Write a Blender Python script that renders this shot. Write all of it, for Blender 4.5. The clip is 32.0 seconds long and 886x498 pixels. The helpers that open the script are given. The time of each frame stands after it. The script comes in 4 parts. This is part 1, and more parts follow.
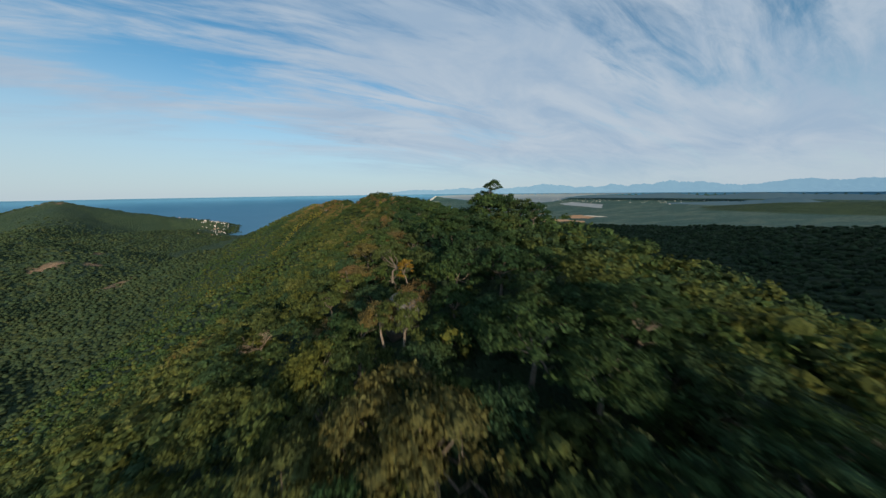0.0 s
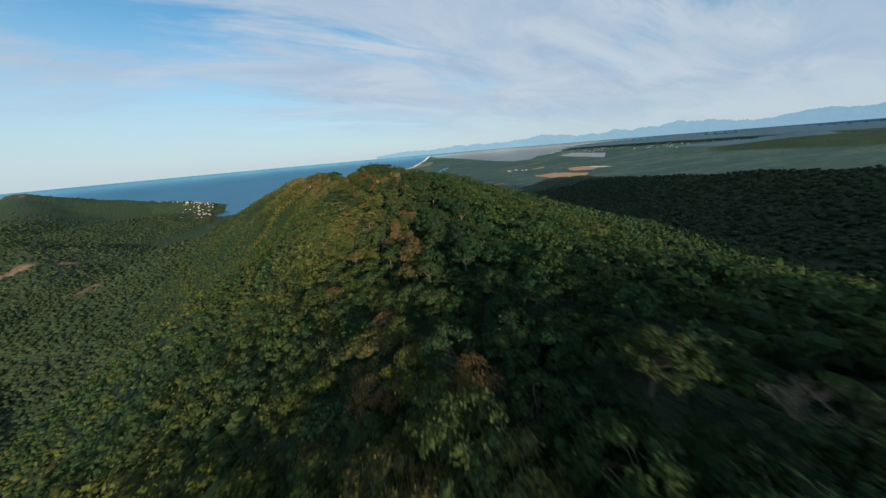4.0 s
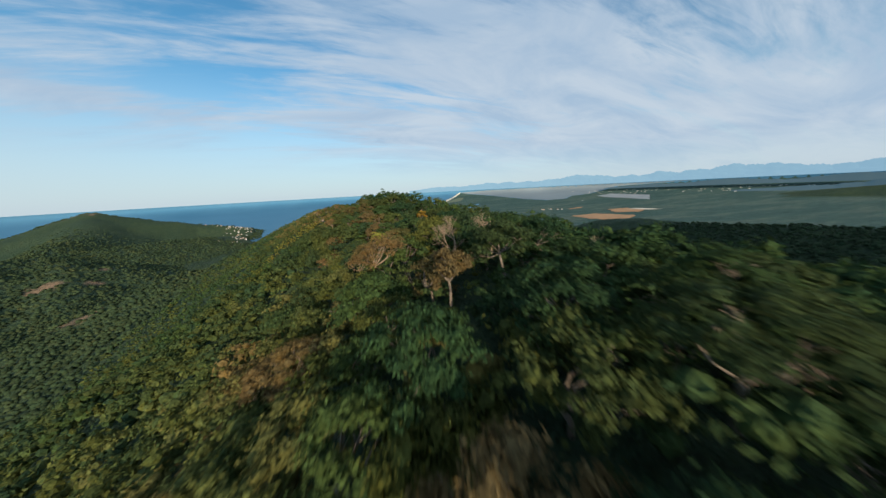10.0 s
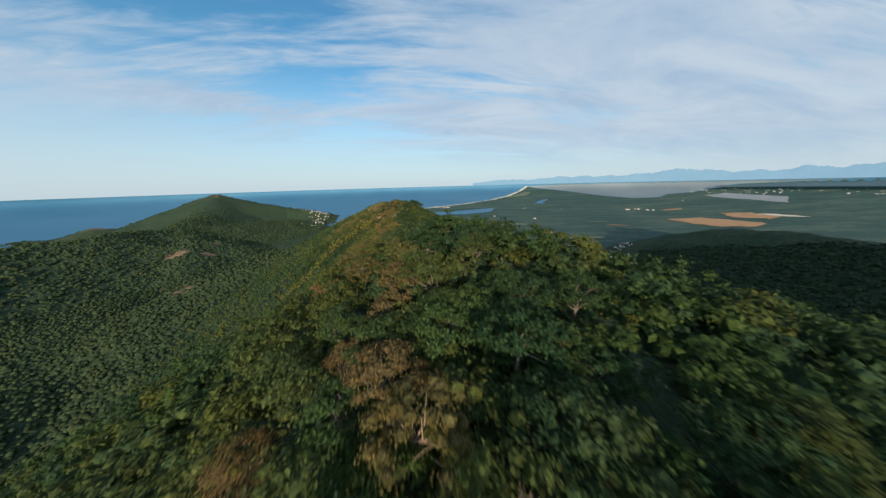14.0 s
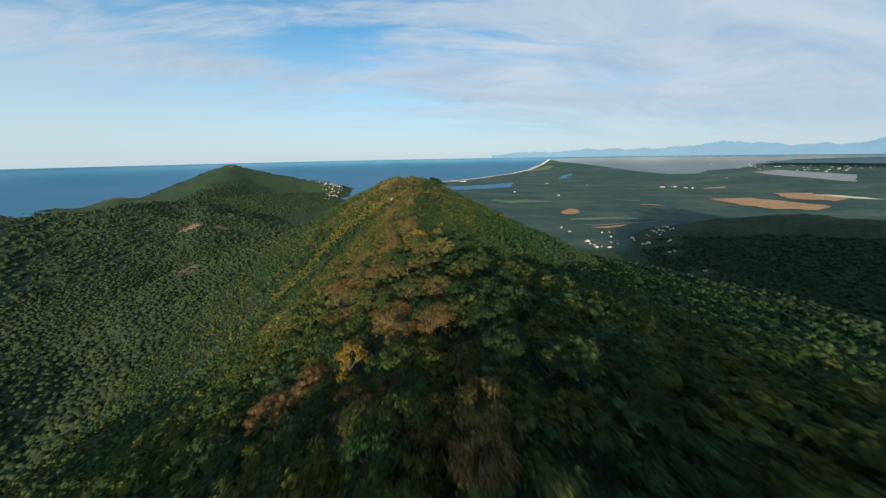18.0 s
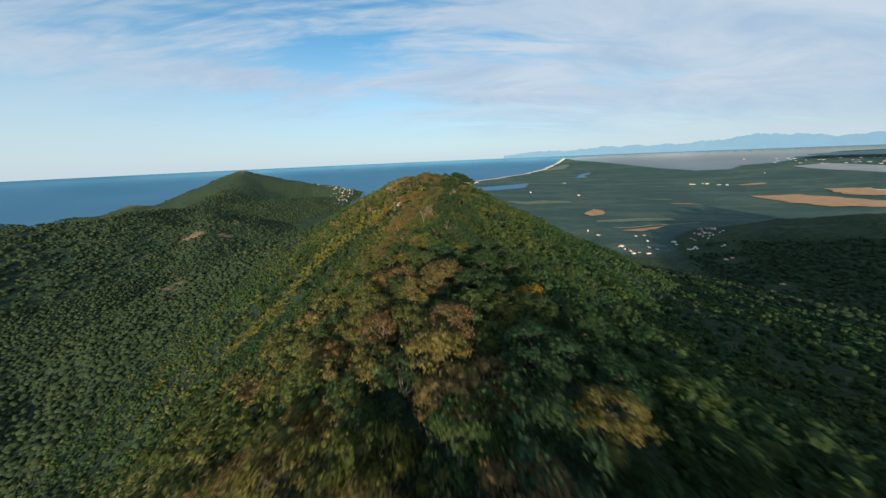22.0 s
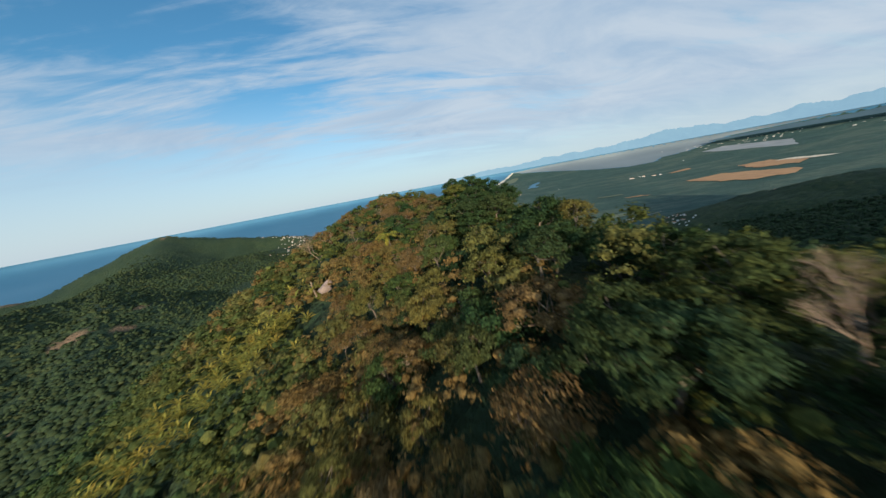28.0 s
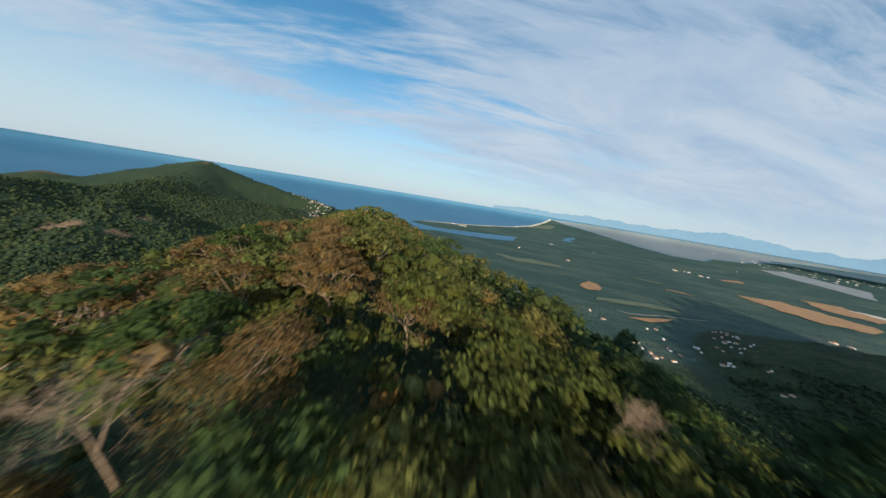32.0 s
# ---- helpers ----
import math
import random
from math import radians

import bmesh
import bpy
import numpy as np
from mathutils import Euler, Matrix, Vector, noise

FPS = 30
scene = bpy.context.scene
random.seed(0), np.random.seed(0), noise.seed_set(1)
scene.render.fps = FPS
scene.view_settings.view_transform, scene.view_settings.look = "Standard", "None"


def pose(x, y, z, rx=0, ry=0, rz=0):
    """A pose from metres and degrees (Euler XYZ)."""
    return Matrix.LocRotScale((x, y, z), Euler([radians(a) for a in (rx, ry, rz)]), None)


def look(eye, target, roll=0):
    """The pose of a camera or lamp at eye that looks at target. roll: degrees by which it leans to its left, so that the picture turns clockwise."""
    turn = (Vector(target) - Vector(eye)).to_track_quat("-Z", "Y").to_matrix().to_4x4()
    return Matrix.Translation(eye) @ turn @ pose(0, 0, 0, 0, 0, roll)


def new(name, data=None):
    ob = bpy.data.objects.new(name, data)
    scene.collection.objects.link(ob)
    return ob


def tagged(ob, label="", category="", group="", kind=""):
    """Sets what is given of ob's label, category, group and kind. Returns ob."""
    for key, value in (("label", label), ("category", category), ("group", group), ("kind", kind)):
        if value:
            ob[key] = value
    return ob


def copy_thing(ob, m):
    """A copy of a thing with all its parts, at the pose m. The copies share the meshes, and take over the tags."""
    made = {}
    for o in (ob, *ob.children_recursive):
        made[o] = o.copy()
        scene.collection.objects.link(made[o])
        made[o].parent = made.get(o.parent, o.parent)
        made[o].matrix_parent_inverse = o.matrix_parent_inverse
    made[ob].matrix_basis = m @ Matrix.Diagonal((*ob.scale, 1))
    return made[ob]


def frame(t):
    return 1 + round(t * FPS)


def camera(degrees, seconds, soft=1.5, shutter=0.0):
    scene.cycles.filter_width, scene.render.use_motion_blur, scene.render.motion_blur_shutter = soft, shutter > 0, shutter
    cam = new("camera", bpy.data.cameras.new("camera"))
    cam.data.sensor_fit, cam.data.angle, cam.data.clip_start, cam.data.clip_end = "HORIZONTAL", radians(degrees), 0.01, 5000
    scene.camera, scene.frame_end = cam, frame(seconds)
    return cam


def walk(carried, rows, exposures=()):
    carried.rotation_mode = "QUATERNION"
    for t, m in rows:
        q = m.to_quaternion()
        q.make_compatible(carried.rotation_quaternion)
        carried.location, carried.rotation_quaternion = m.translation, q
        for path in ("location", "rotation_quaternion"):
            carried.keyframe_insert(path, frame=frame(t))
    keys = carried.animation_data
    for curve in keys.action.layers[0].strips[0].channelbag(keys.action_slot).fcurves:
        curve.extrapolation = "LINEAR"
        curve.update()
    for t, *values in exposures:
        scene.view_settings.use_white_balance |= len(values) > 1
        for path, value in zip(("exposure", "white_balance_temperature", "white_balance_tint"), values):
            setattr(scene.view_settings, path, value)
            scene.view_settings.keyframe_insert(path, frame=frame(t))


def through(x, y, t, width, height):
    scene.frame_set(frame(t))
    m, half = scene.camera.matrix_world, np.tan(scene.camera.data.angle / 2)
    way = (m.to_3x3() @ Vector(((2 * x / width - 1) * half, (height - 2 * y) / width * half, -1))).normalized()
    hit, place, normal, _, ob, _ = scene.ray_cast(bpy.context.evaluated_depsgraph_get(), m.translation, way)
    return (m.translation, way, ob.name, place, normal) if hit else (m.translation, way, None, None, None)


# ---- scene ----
cam = camera(120.78, 32.0, soft=1.4, shutter=0.45)
PATH = [
    (0.0, pose(-9.42, 1.37, 296.63, 77.22, 0.64, -7.71)),
    (0.5, pose(-10.77, 10.45, 298.09, 76.36, 0.97, -7.59)),
    (1.0, pose(-12.19, 19.44, 299.53, 75.14, 1.45, -7.71)),
    (1.5, pose(-13.68, 28.36, 300.90, 73.72, 1.93, -7.90)),
    (2.0, pose(-15.22, 37.26, 302.06, 72.13, 2.36, -8.13)),
    (2.5, pose(-16.87, 46.19, 302.94, 70.61, 2.82, -8.45)),
    (4.5, pose(-20.64, 82.56, 302.85, 68.50, 5.26, -9.85)),
    (5.0, pose(-21.41, 92.02, 302.26, 68.48, 5.90, -10.28)),
    (5.5, pose(-22.26, 101.51, 301.37, 68.55, 6.58, -10.82)),
    (6.0, pose(-22.88, 111.15, 300.30, 68.89, 7.15, -11.34)),
    (6.5, pose(-23.31, 121.03, 299.26, 69.62, 7.39, -11.63)),
    (7.0, pose(-23.45, 131.06, 298.29, 70.79, 7.41, -11.68)),
    (7.5, pose(-23.58, 141.37, 297.69, 71.99, 7.30, -11.54)),
    (8.0, pose(-23.54, 151.64, 297.15, 73.20, 6.81, -10.91)),
    (8.5, pose(-23.45, 161.87, 296.77, 73.98, 6.13, -9.72)),
    (9.0, pose(-23.40, 172.04, 296.62, 74.70, 5.08, -7.87)),
    (9.5, pose(-23.38, 182.11, 296.68, 75.59, 4.03, -5.51)),
    (10.0, pose(-23.51, 191.92, 296.92, 76.65, 2.92, -2.89)),
    (10.5, pose(-23.90, 201.41, 297.34, 77.41, 1.94, -0.27)),
    (11.0, pose(-24.53, 210.55, 297.92, 77.81, 1.24, 2.32)),
    (11.5, pose(-25.52, 219.38, 298.71, 77.75, 0.95, 4.88)),
    (12.0, pose(-26.91, 227.86, 299.61, 77.44, 0.84, 7.19)),
    (12.5, pose(-28.66, 236.04, 300.52, 77.04, 0.71, 9.12)),
    (13.0, pose(-30.76, 243.99, 301.36, 76.77, 0.88, 10.33)),
    (13.5, pose(-33.21, 251.81, 302.14, 76.25, 1.14, 10.86)),
    (14.0, pose(-36.00, 259.63, 302.93, 75.43, 1.50, 10.98)),
    (14.5, pose(-39.12, 267.39, 303.73, 74.22, 1.91, 10.94)),
    (16.5, pose(-51.56, 295.78, 306.68, 70.42, 1.64, 12.22)),
    (17.0, pose(-54.74, 304.37, 306.13, 70.12, 1.35, 12.81)),
    (17.5, pose(-58.12, 313.08, 305.35, 69.86, 1.12, 13.61)),
    (18.0, pose(-61.74, 321.90, 304.36, 69.67, 0.96, 14.44)),
    (18.5, pose(-65.57, 330.84, 303.22, 69.48, 0.95, 15.23)),
    (19.0, pose(-69.50, 339.98, 301.94, 69.36, 1.14, 15.90)),
    (19.5, pose(-73.44, 349.33, 300.56, 69.43, 1.33, 16.45)),
    (20.0, pose(-77.47, 358.87, 299.08, 69.60, 1.48, 16.73)),
    (20.5, pose(-81.62, 368.53, 297.60, 69.84, 1.71, 16.84)),
    (21.0, pose(-85.92, 378.20, 296.15, 70.06, 1.86, 16.85)),
    (21.5, pose(-90.34, 387.81, 294.68, 70.09, 2.07, 16.77)),
    (22.0, pose(-94.82, 397.40, 293.18, 70.23, 2.29, 16.63)),
    (22.5, pose(-99.37, 406.94, 291.68, 70.40, 2.74, 16.42)),
    (23.0, pose(-104.00, 416.47, 290.24, 70.81, 3.21, 16.09)),
    (23.5, pose(-108.63, 426.02, 288.92, 71.18, 3.76, 15.78)),
    (24.0, pose(-113.18, 435.55, 287.74, 71.55, 4.09, 15.61)),
    (25.0, pose(-121.91, 454.71, 285.92, 71.80, 5.03, 15.06)),
    (25.5, pose(-126.11, 464.35, 285.15, 72.06, 5.79, 14.48)),
    (27.5, pose(-139.06, 505.95, 283.39, 74.42, 9.60, 8.39)),
    (28.0, pose(-141.78, 515.54, 282.88, 75.08, 10.21, 6.32)),
    (28.5, pose(-144.31, 524.98, 282.49, 76.56, 10.29, 4.78)),
    (29.0, pose(-146.66, 534.34, 282.35, 77.52, 10.95, 6.99)),
    (29.5, pose(-149.11, 543.58, 282.50, 78.49, 9.46, 5.79)),
    (30.0, pose(-151.57, 552.69, 282.89, 79.08, 6.31, 5.13)),
    (30.5, pose(-153.80, 561.75, 283.49, 79.29, 2.16, 6.20)),
    (31.0, pose(-155.77, 570.78, 284.26, 79.24, -2.14, 8.29)),
    (31.5, pose(-157.81, 579.72, 285.15, 79.06, -6.26, 11.25)),
    (32.0, pose(-159.94, 588.51, 286.12, 78.39, -9.25, 14.53)),
]
walk(cam, PATH, [(0.0, 0.32), (2.5, 0.36), (5.0, 0.50), (12.0, 0.52), (18.0, 0.55), (24.0, 0.60), (28.0, 0.52), (32.0, 0.52)])

# ---- light ----
SUN_EL, SUN_AZ = 15.5, 165.0      # degrees; the azimuth runs clockwise from +y to where the sun stands
world = bpy.data.worlds.new("sky")
scene.world = world
world.use_nodes = True


def build_sky():
    nt = world.node_tree
    nt.nodes.clear()
    N, L = nt.nodes.new, nt.links.new

    def math_node(op, a, b=None, clamp=False):
        n = N("ShaderNodeMath")
        n.operation, n.use_clamp = op, clamp
        for i, v in enumerate((a, b)):
            if v is None:
                continue
            if isinstance(v, (int, float)):
                n.inputs[i].default_value = v
            else:
                L(v, n.inputs[i])
        return n.outputs[0]

    sky = N("ShaderNodeTexSky")
    sky.sky_type, sky.sun_disc = "NISHITA", False
    sky.sun_elevation, sky.sun_rotation = radians(SUN_EL), radians(SUN_AZ)
    sky.altitude, sky.air_density, sky.dust_density, sky.ozone_density = 300, 1.0, 0.6, 2.0
    tc = N("ShaderNodeTexCoord")
    sep = N("ShaderNodeSeparateXYZ")
    L(tc.outputs["Generated"], sep.inputs[0])
    x, y, z = sep.outputs
    up = math_node("MAXIMUM", z, 0.012)
    # the cloud layer is a plane above, with coordinates of its own
    den = math_node("ADD", up, 0.20)
    u, v = math_node("DIVIDE", x, den), math_node("DIVIDE", y, den)
    # the streaks of the high cloud run with the wind, towards STREAK degrees from +y
    run, across = (math.sin(radians(STREAK)), math.cos(radians(STREAK))), (math.cos(radians(STREAK)), -math.sin(radians(STREAK)))
    along = math_node("ADD", math_node("MULTIPLY", u, run[0]), math_node("MULTIPLY", v, run[1]))
    side = math_node("ADD", math_node("MULTIPLY", u, across[0]), math_node("MULTIPLY", v, across[1]))

    def cloud(long, wide, loc, detail, rough, distortion):
        co = N("ShaderNodeCombineXYZ")
        L(math_node("MULTIPLY", along, long), co.inputs[0])
        L(math_node("MULTIPLY", side, wide), co.inputs[1])
        co.inputs[2].default_value = loc
        nz = N("ShaderNodeTexNoise")
        nz.inputs["Scale"].default_value = 1.0
        nz.inputs["Detail"].default_value = detail
        nz.inputs["Roughness"].default_value = rough
        nz.inputs["Distortion"].default_value = distortion
        L(co.outputs[0], nz.inputs["Vector"])
        return nz.outputs[0]

    a = cloud(0.75, 2.6, 3.1, 8, 0.60, 0.7)
    b = cloud(0.35, 0.8, 7.4, 3, 0.5, 0.3)
    c = cloud(1.7, 8.5, 1.9, 7, 0.62, 0.8)
    s = math_node("ADD", math_node("MULTIPLY", a, 0.70), math_node("MULTIPLY", b, 0.30))
    s = math_node("ADD", s, math_node("MULTIPLY", c, 0.46))
    # a closed sheet to the east, breaking up into streaks over the sea
    sheet_of = N("ShaderNodeMapRange")
    sheet_of.interpolation_type = "SMOOTHSTEP"
    sheet_of.inputs["From Min"].default_value, sheet_of.inputs["From Max"].default_value = -0.7, 0.5
    sheet_of.inputs["To Min"].default_value, sheet_of.inputs["To Max"].default_value = -0.035, 0.15
    L(x, sheet_of.inputs["Value"])
    s = math_node("ADD", s, sheet_of.outputs[0])
    # a long thin bank of cloud over the sea, low down
    bank = math_node("SUBTRACT", 1.0, math_node("DIVIDE", math_node("ABSOLUTE", math_node("SUBTRACT", z, 0.225)), 0.045), clamp=True)
    west = math_node("MULTIPLY", math_node("SUBTRACT", 0.35, x), 0.9, clamp=True)
    s = math_node("ADD", s, math_node("MULTIPLY", math_node("MULTIPLY", bank, west), 0.14))
    s = math_node("ADD", s, math_node("MULTIPLY", z, 0.03))
    ramp = N("ShaderNodeValToRGB")
    ramp.color_ramp.elements[0].position, ramp.color_ramp.elements[1].position = 0.62, 0.90
    ramp.color_ramp.interpolation = "EASE"
    L(s, ramp.inputs[0])
    low = N("ShaderNodeMapRange")
    low.inputs["From Min"].default_value, low.inputs["From Max"].default_value = 0.04, 0.17
    L(math_node("ADD", z, math_node("MULTIPLY", x, 0.08)), low.inputs["Value"])
    fac = math_node("MULTIPLY", math_node("MULTIPLY", ramp.outputs[0], low.outputs[0]), 0.92)
    mix = N("ShaderNodeMix")
    mix.data_type = "RGBA"
    L(fac, mix.inputs["Factor"])
    sat = N("ShaderNodeMix")
    sat.data_type, sat.blend_type = "RGBA", "MULTIPLY"
    sat.inputs["Factor"].default_value = 1.0
    L(sky.outputs[0], sat.inputs["A"])
    sat.inputs["B"].default_value = SKY_TINT
    # haze near the horizon
    hz = N("ShaderNodeMapRange")
    hz.inputs["From Min"].default_value, hz.inputs["From Max"].default_value = 0.0, 0.40
    hz.inputs["To Min"].default_value, hz.inputs["To Max"].default_value = 0.85, 0.0
    hz.interpolation_type = "SMOOTHSTEP"
    L(z, hz.inputs["Value"])
    hmix = N("ShaderNodeMix")
    hmix.data_type = "RGBA"
    L(hz.outputs[0], hmix.inputs["Factor"])
    L(sat.outputs["Result"], hmix.inputs["A"])
    hmix.inputs["B"].default_value = HAZE
    L(hmix.outputs["Result"], mix.inputs["A"])
    # the cloud is thicker and brighter here, thinner and greyer there
    body = cloud(0.9, 2.2, 5.3, 6, 0.6, 0.8)
    thick = N("ShaderNodeValToRGB")
    thick.color_ramp.elements[0].position, thick.color_ramp.elements[1].position = 0.36, 0.62
    thick.color_ramp.elements[0].color = (CLOUD[0] * 0.78, CLOUD[1] * 0.86, CLOUD[2] * 0.94, 1)
    thick.color_ramp.elements[1].color = (CLOUD[0] * 1.10, CLOUD[1] * 1.06, CLOUD[2] * 1.03, 1)
    L(body, thick.inputs[0])
    L(thick.outputs[0], mix.inputs["B"])
    bg = N("ShaderNodeBackground")
    bg.inputs["Strength"].default_value = 0.073
    # the low sun lights up the haze and the cloud on its own side of the sky
    towards = math_node("ADD", math_node("MULTIPLY", x, math.sin(radians(SUN_AZ))), math_node("MULTIPLY", y, math.cos(radians(SUN_AZ))))
    glow = N("ShaderNodeMapRange")
    glow.interpolation_type = "SMOOTHSTEP"
    glow.inputs["From Min"].default_value, glow.inputs["From Max"].default_value = -0.15, 1.0
    glow.inputs["To Min"].default_value, glow.inputs["To Max"].default_value = 1.0, 2.3
    L(towards, glow.inputs["Value"])
    lit = N("ShaderNodeVectorMath")
    lit.operation = "SCALE"
    L(mix.outputs["Result"], lit.inputs[0])
    L(glow.outputs[0], lit.inputs["Scale"])
    L(lit.outputs[0], bg.inputs["Color"])
    out = N("ShaderNodeOutputWorld")
    L(bg.outputs[0], out.inputs[0])


STREAK = 72.0
SKY_TINT = (0.70, 1.33, 1.46, 1)
HAZE = (5.7, 6.5, 7.4, 1)
CLOUD = (4.85, 5.85, 6.95, 1)
build_sky()
sun = new("sun", bpy.data.lights.new("sun", "SUN"))
sun.data.energy, sun.data.angle, sun.data.color = 4.65, radians(0.6), (1.0, 0.84, 0.61)
az, el = radians(SUN_AZ), radians(SUN_EL)
sun_dir = Vector((math.sin(az) * math.cos(el), math.cos(az) * math.cos(el), math.sin(el)))
sun.matrix_world = look((0, 0, 900), Vector((0, 0, 900)) - sun_dir)


# ---- materials ----
def material(name, rough=0.8, metal=0.0):
    m = bpy.data.materials.new(name)
    m.use_nodes = True
    b = m.node_tree.nodes["Principled BSDF"]
    b.inputs["Roughness"].default_value, b.inputs["Metallic"].default_value = rough, metal
    return m, m.node_tree.nodes.new, m.node_tree.links.new, b


def ramp_node(N, stops):
    r = N("ShaderNodeValToRGB")
    els = r.color_ramp.elements
    while len(els) < len(stops):
        els.new(0.5)
    for e, (p, c) in zip(els, stops):
        e.position, e.color = p, (*c, 1)
    return r


def noise_node(N, L, coord, scale, detail=3, rough=0.5):
    n = N("ShaderNodeTexNoise")
    n.inputs["Scale"].default_value, n.inputs["Detail"].default_value, n.inputs["Roughness"].default_value = scale, detail, rough
    L(coord, n.inputs["Vector"])
    return n


def mix_color(N, L, fac, a, b, blend="MIX"):
    m = N("ShaderNodeMix")
    m.data_type, m.blend_type = "RGBA", blend
    for sock, v in ((m.inputs["Factor"], fac), (m.inputs["A"], a), (m.inputs["B"], b)):
        if isinstance(v, (int, float)):
            sock.default_value = v
        elif isinstance(v, tuple):
            sock.default_value = (*v, 1)
        else:
            L(v, sock)
    return m.outputs["Result"]


def leaf_material(name, stops, per="object", rough=0.75, through=0.34):
    """Foliage: its colour varies from tree to tree and from spray to spray."""
    m, N, L, b = material(name, rough)
    geo = N("ShaderNodeNewGeometry")
    if per == "object":
        info = N("ShaderNodeObjectInfo")
        tree = info.outputs["Random"]
    else:
        at = N("ShaderNodeAttribute")
        at.attribute_name = "tree"
        tree = at.outputs["Fac"]
    r = ramp_node(N, stops)
    r.color_ramp.interpolation = "LINEAR"
    L(tree, r.inputs[0])
    isl = N("ShaderNodeMapRange")
    isl.inputs["To Min"].default_value, isl.inputs["To Max"].default_value = 0.66, 1.40
    L(geo.outputs["Random Per Island"], isl.inputs["Value"])
    comb = N("ShaderNodeCombineColor")
    for i in range(3):
        L(isl.outputs[0], comb.inputs[i])
    col = mix_color(N, L, 1.0, r.outputs[0], comb.outputs[0], "MULTIPLY")
    tc = N("ShaderNodeTexCoord")
    n = noise_node(N, L, tc.outputs["Object"], 0.7, 3)
    warm = ramp_node(N, [(0.45, (1, 1, 1)), (0.75, (1.22, 1.06, 0.8))])
    L(n.outputs[0], warm.inputs[0])
    col = mix_color(N, L, 1.0, col, warm.outputs[0], "MULTIPLY")
    # leaves within a clump: fine mottling and relief
    fine = noise_node(N, L, tc.outputs["Object"], 4.0, 4, 0.7)
    mott = ramp_node(N, [(0.34, (0.55, 0.58, 0.60)), (0.66, (1.35, 1.32, 1.25))])
    L(fine.outputs[0], mott.inputs[0])
    col = mix_color(N, L, 1.0, col, mott.outputs[0], "MULTIPLY")
    bp = N("ShaderNodeBump")
    bp.inputs["Strength"].default_value, bp.inputs["Distance"].default_value = 0.8, 0.25
    L(fine.outputs[0], bp.inputs["Height"])
    L(bp.outputs[0], b.inputs["Normal"])
    L(col, b.inputs["Base Color"])
    b.inputs["Specular IOR Level"].default_value = 0.08
    tr = N("ShaderNodeBsdfTranslucent")
    L(col, tr.inputs["Color"])
    ms = N("ShaderNodeMixShader")
    ms.inputs[0].default_value = through
    L(b.outputs[0], ms.inputs[1]), L(tr.outputs[0], ms.inputs[2])
    L(ms.outputs[0], m.node_tree.nodes["Material Output"].inputs["Surface"])
    return m


GREENS = [(0.0, (0.031, 0.066, 0.027)), (0.20, (0.059, 0.091, 0.027)), (0.38, (0.039, 0.071, 0.035)), (0.55, (0.100, 0.109, 0.027)),
          (0.68, (0.053, 0.085, 0.032)), (0.84, (0.102, 0.094, 0.035)), (1.0, (0.142, 0.097, 0.050))]
M_LEAF = leaf_material("leaf_green", GREENS)
# dark-leaved trees, greens deepened further to stand in for shade on the east
M_DEEP_SHADE = leaf_material("leaf_deep_green_shade", [(0.0, (0.023, 0.053, 0.025)), (0.4, (0.038, 0.068, 0.025)), (0.7, (0.029, 0.059, 0.029)), (1.0, (0.060, 0.077, 0.025))])
M_OLIVE = leaf_material("leaf_olive", [(0.0, (0.108, 0.115, 0.034)), (0.4, (0.160, 0.132, 0.044)), (0.7, (0.092, 0.107, 0.034)), (1.0, (0.192, 0.126, 0.053))])
STAND = [*GREENS[:5], (0.76, (0.112, 0.128, 0.040)), (0.90, (0.155, 0.140, 0.048)), (1.0, (0.22, 0.140, 0.055))]
STAND = [(p, (0.80 * c[0], 0.84 * c[1], 0.86 * c[2])) for p, c in STAND]
M_LEAF_FAR = leaf_material("leaf_green_stand", STAND, per="attribute")
# valley and far woods: greens duller and cooler, standing in for haze over them
M_LEAF_HAZE = leaf_material("leaf_green_haze", [(0.0, (0.029, 0.050, 0.026)), (0.4, (0.037, 0.058, 0.029)), (0.7, (0.046, 0.064, 0.029)), (1.0, (0.068, 0.069, 0.030))], per="attribute")
M_BROWN = leaf_material("leaf_brown", [(0.0, (0.148, 0.103, 0.043)), (0.5, (0.168, 0.110, 0.050)), (1.0, (0.118, 0.100, 0.038))])
M_ORANGE = leaf_material("leaf_orange", [(0.0, (0.25, 0.155, 0.025)), (1.0, (0.20, 0.145, 0.03))])
M_PALM = leaf_material("leaf_palm", [(0.0, (0.18, 0.19, 0.035)), (1.0, (0.22, 0.20, 0.04))])
M_BROAD = leaf_material("leaf_broad", [(0.0, (0.27, 0.23, 0.05)), (0.5, (0.18, 0.20, 0.05)), (1.0, (0.30, 0.23, 0.05))], per="attribute")


def bark_material(name, dark, pale):
    m, N, L, b = material(name, 0.85)
    tc = N("ShaderNodeTexCoord")
    n = noise_node(N, L, tc.outputs["Object"], 4.0, 4, 0.6)
    r = ramp_node(N, [(0.3, dark), (0.7, pale)])
    L(n.outputs[0], r.inputs[0])
    L(r.outputs[0], b.inputs["Base Color"])
    bp = N("ShaderNodeBump")
    bp.inputs["Strength"].default_value = 0.4
    L(n.outputs[0], bp.inputs["Height"])
    L(bp.outputs[0], b.inputs["Normal"])
    return m


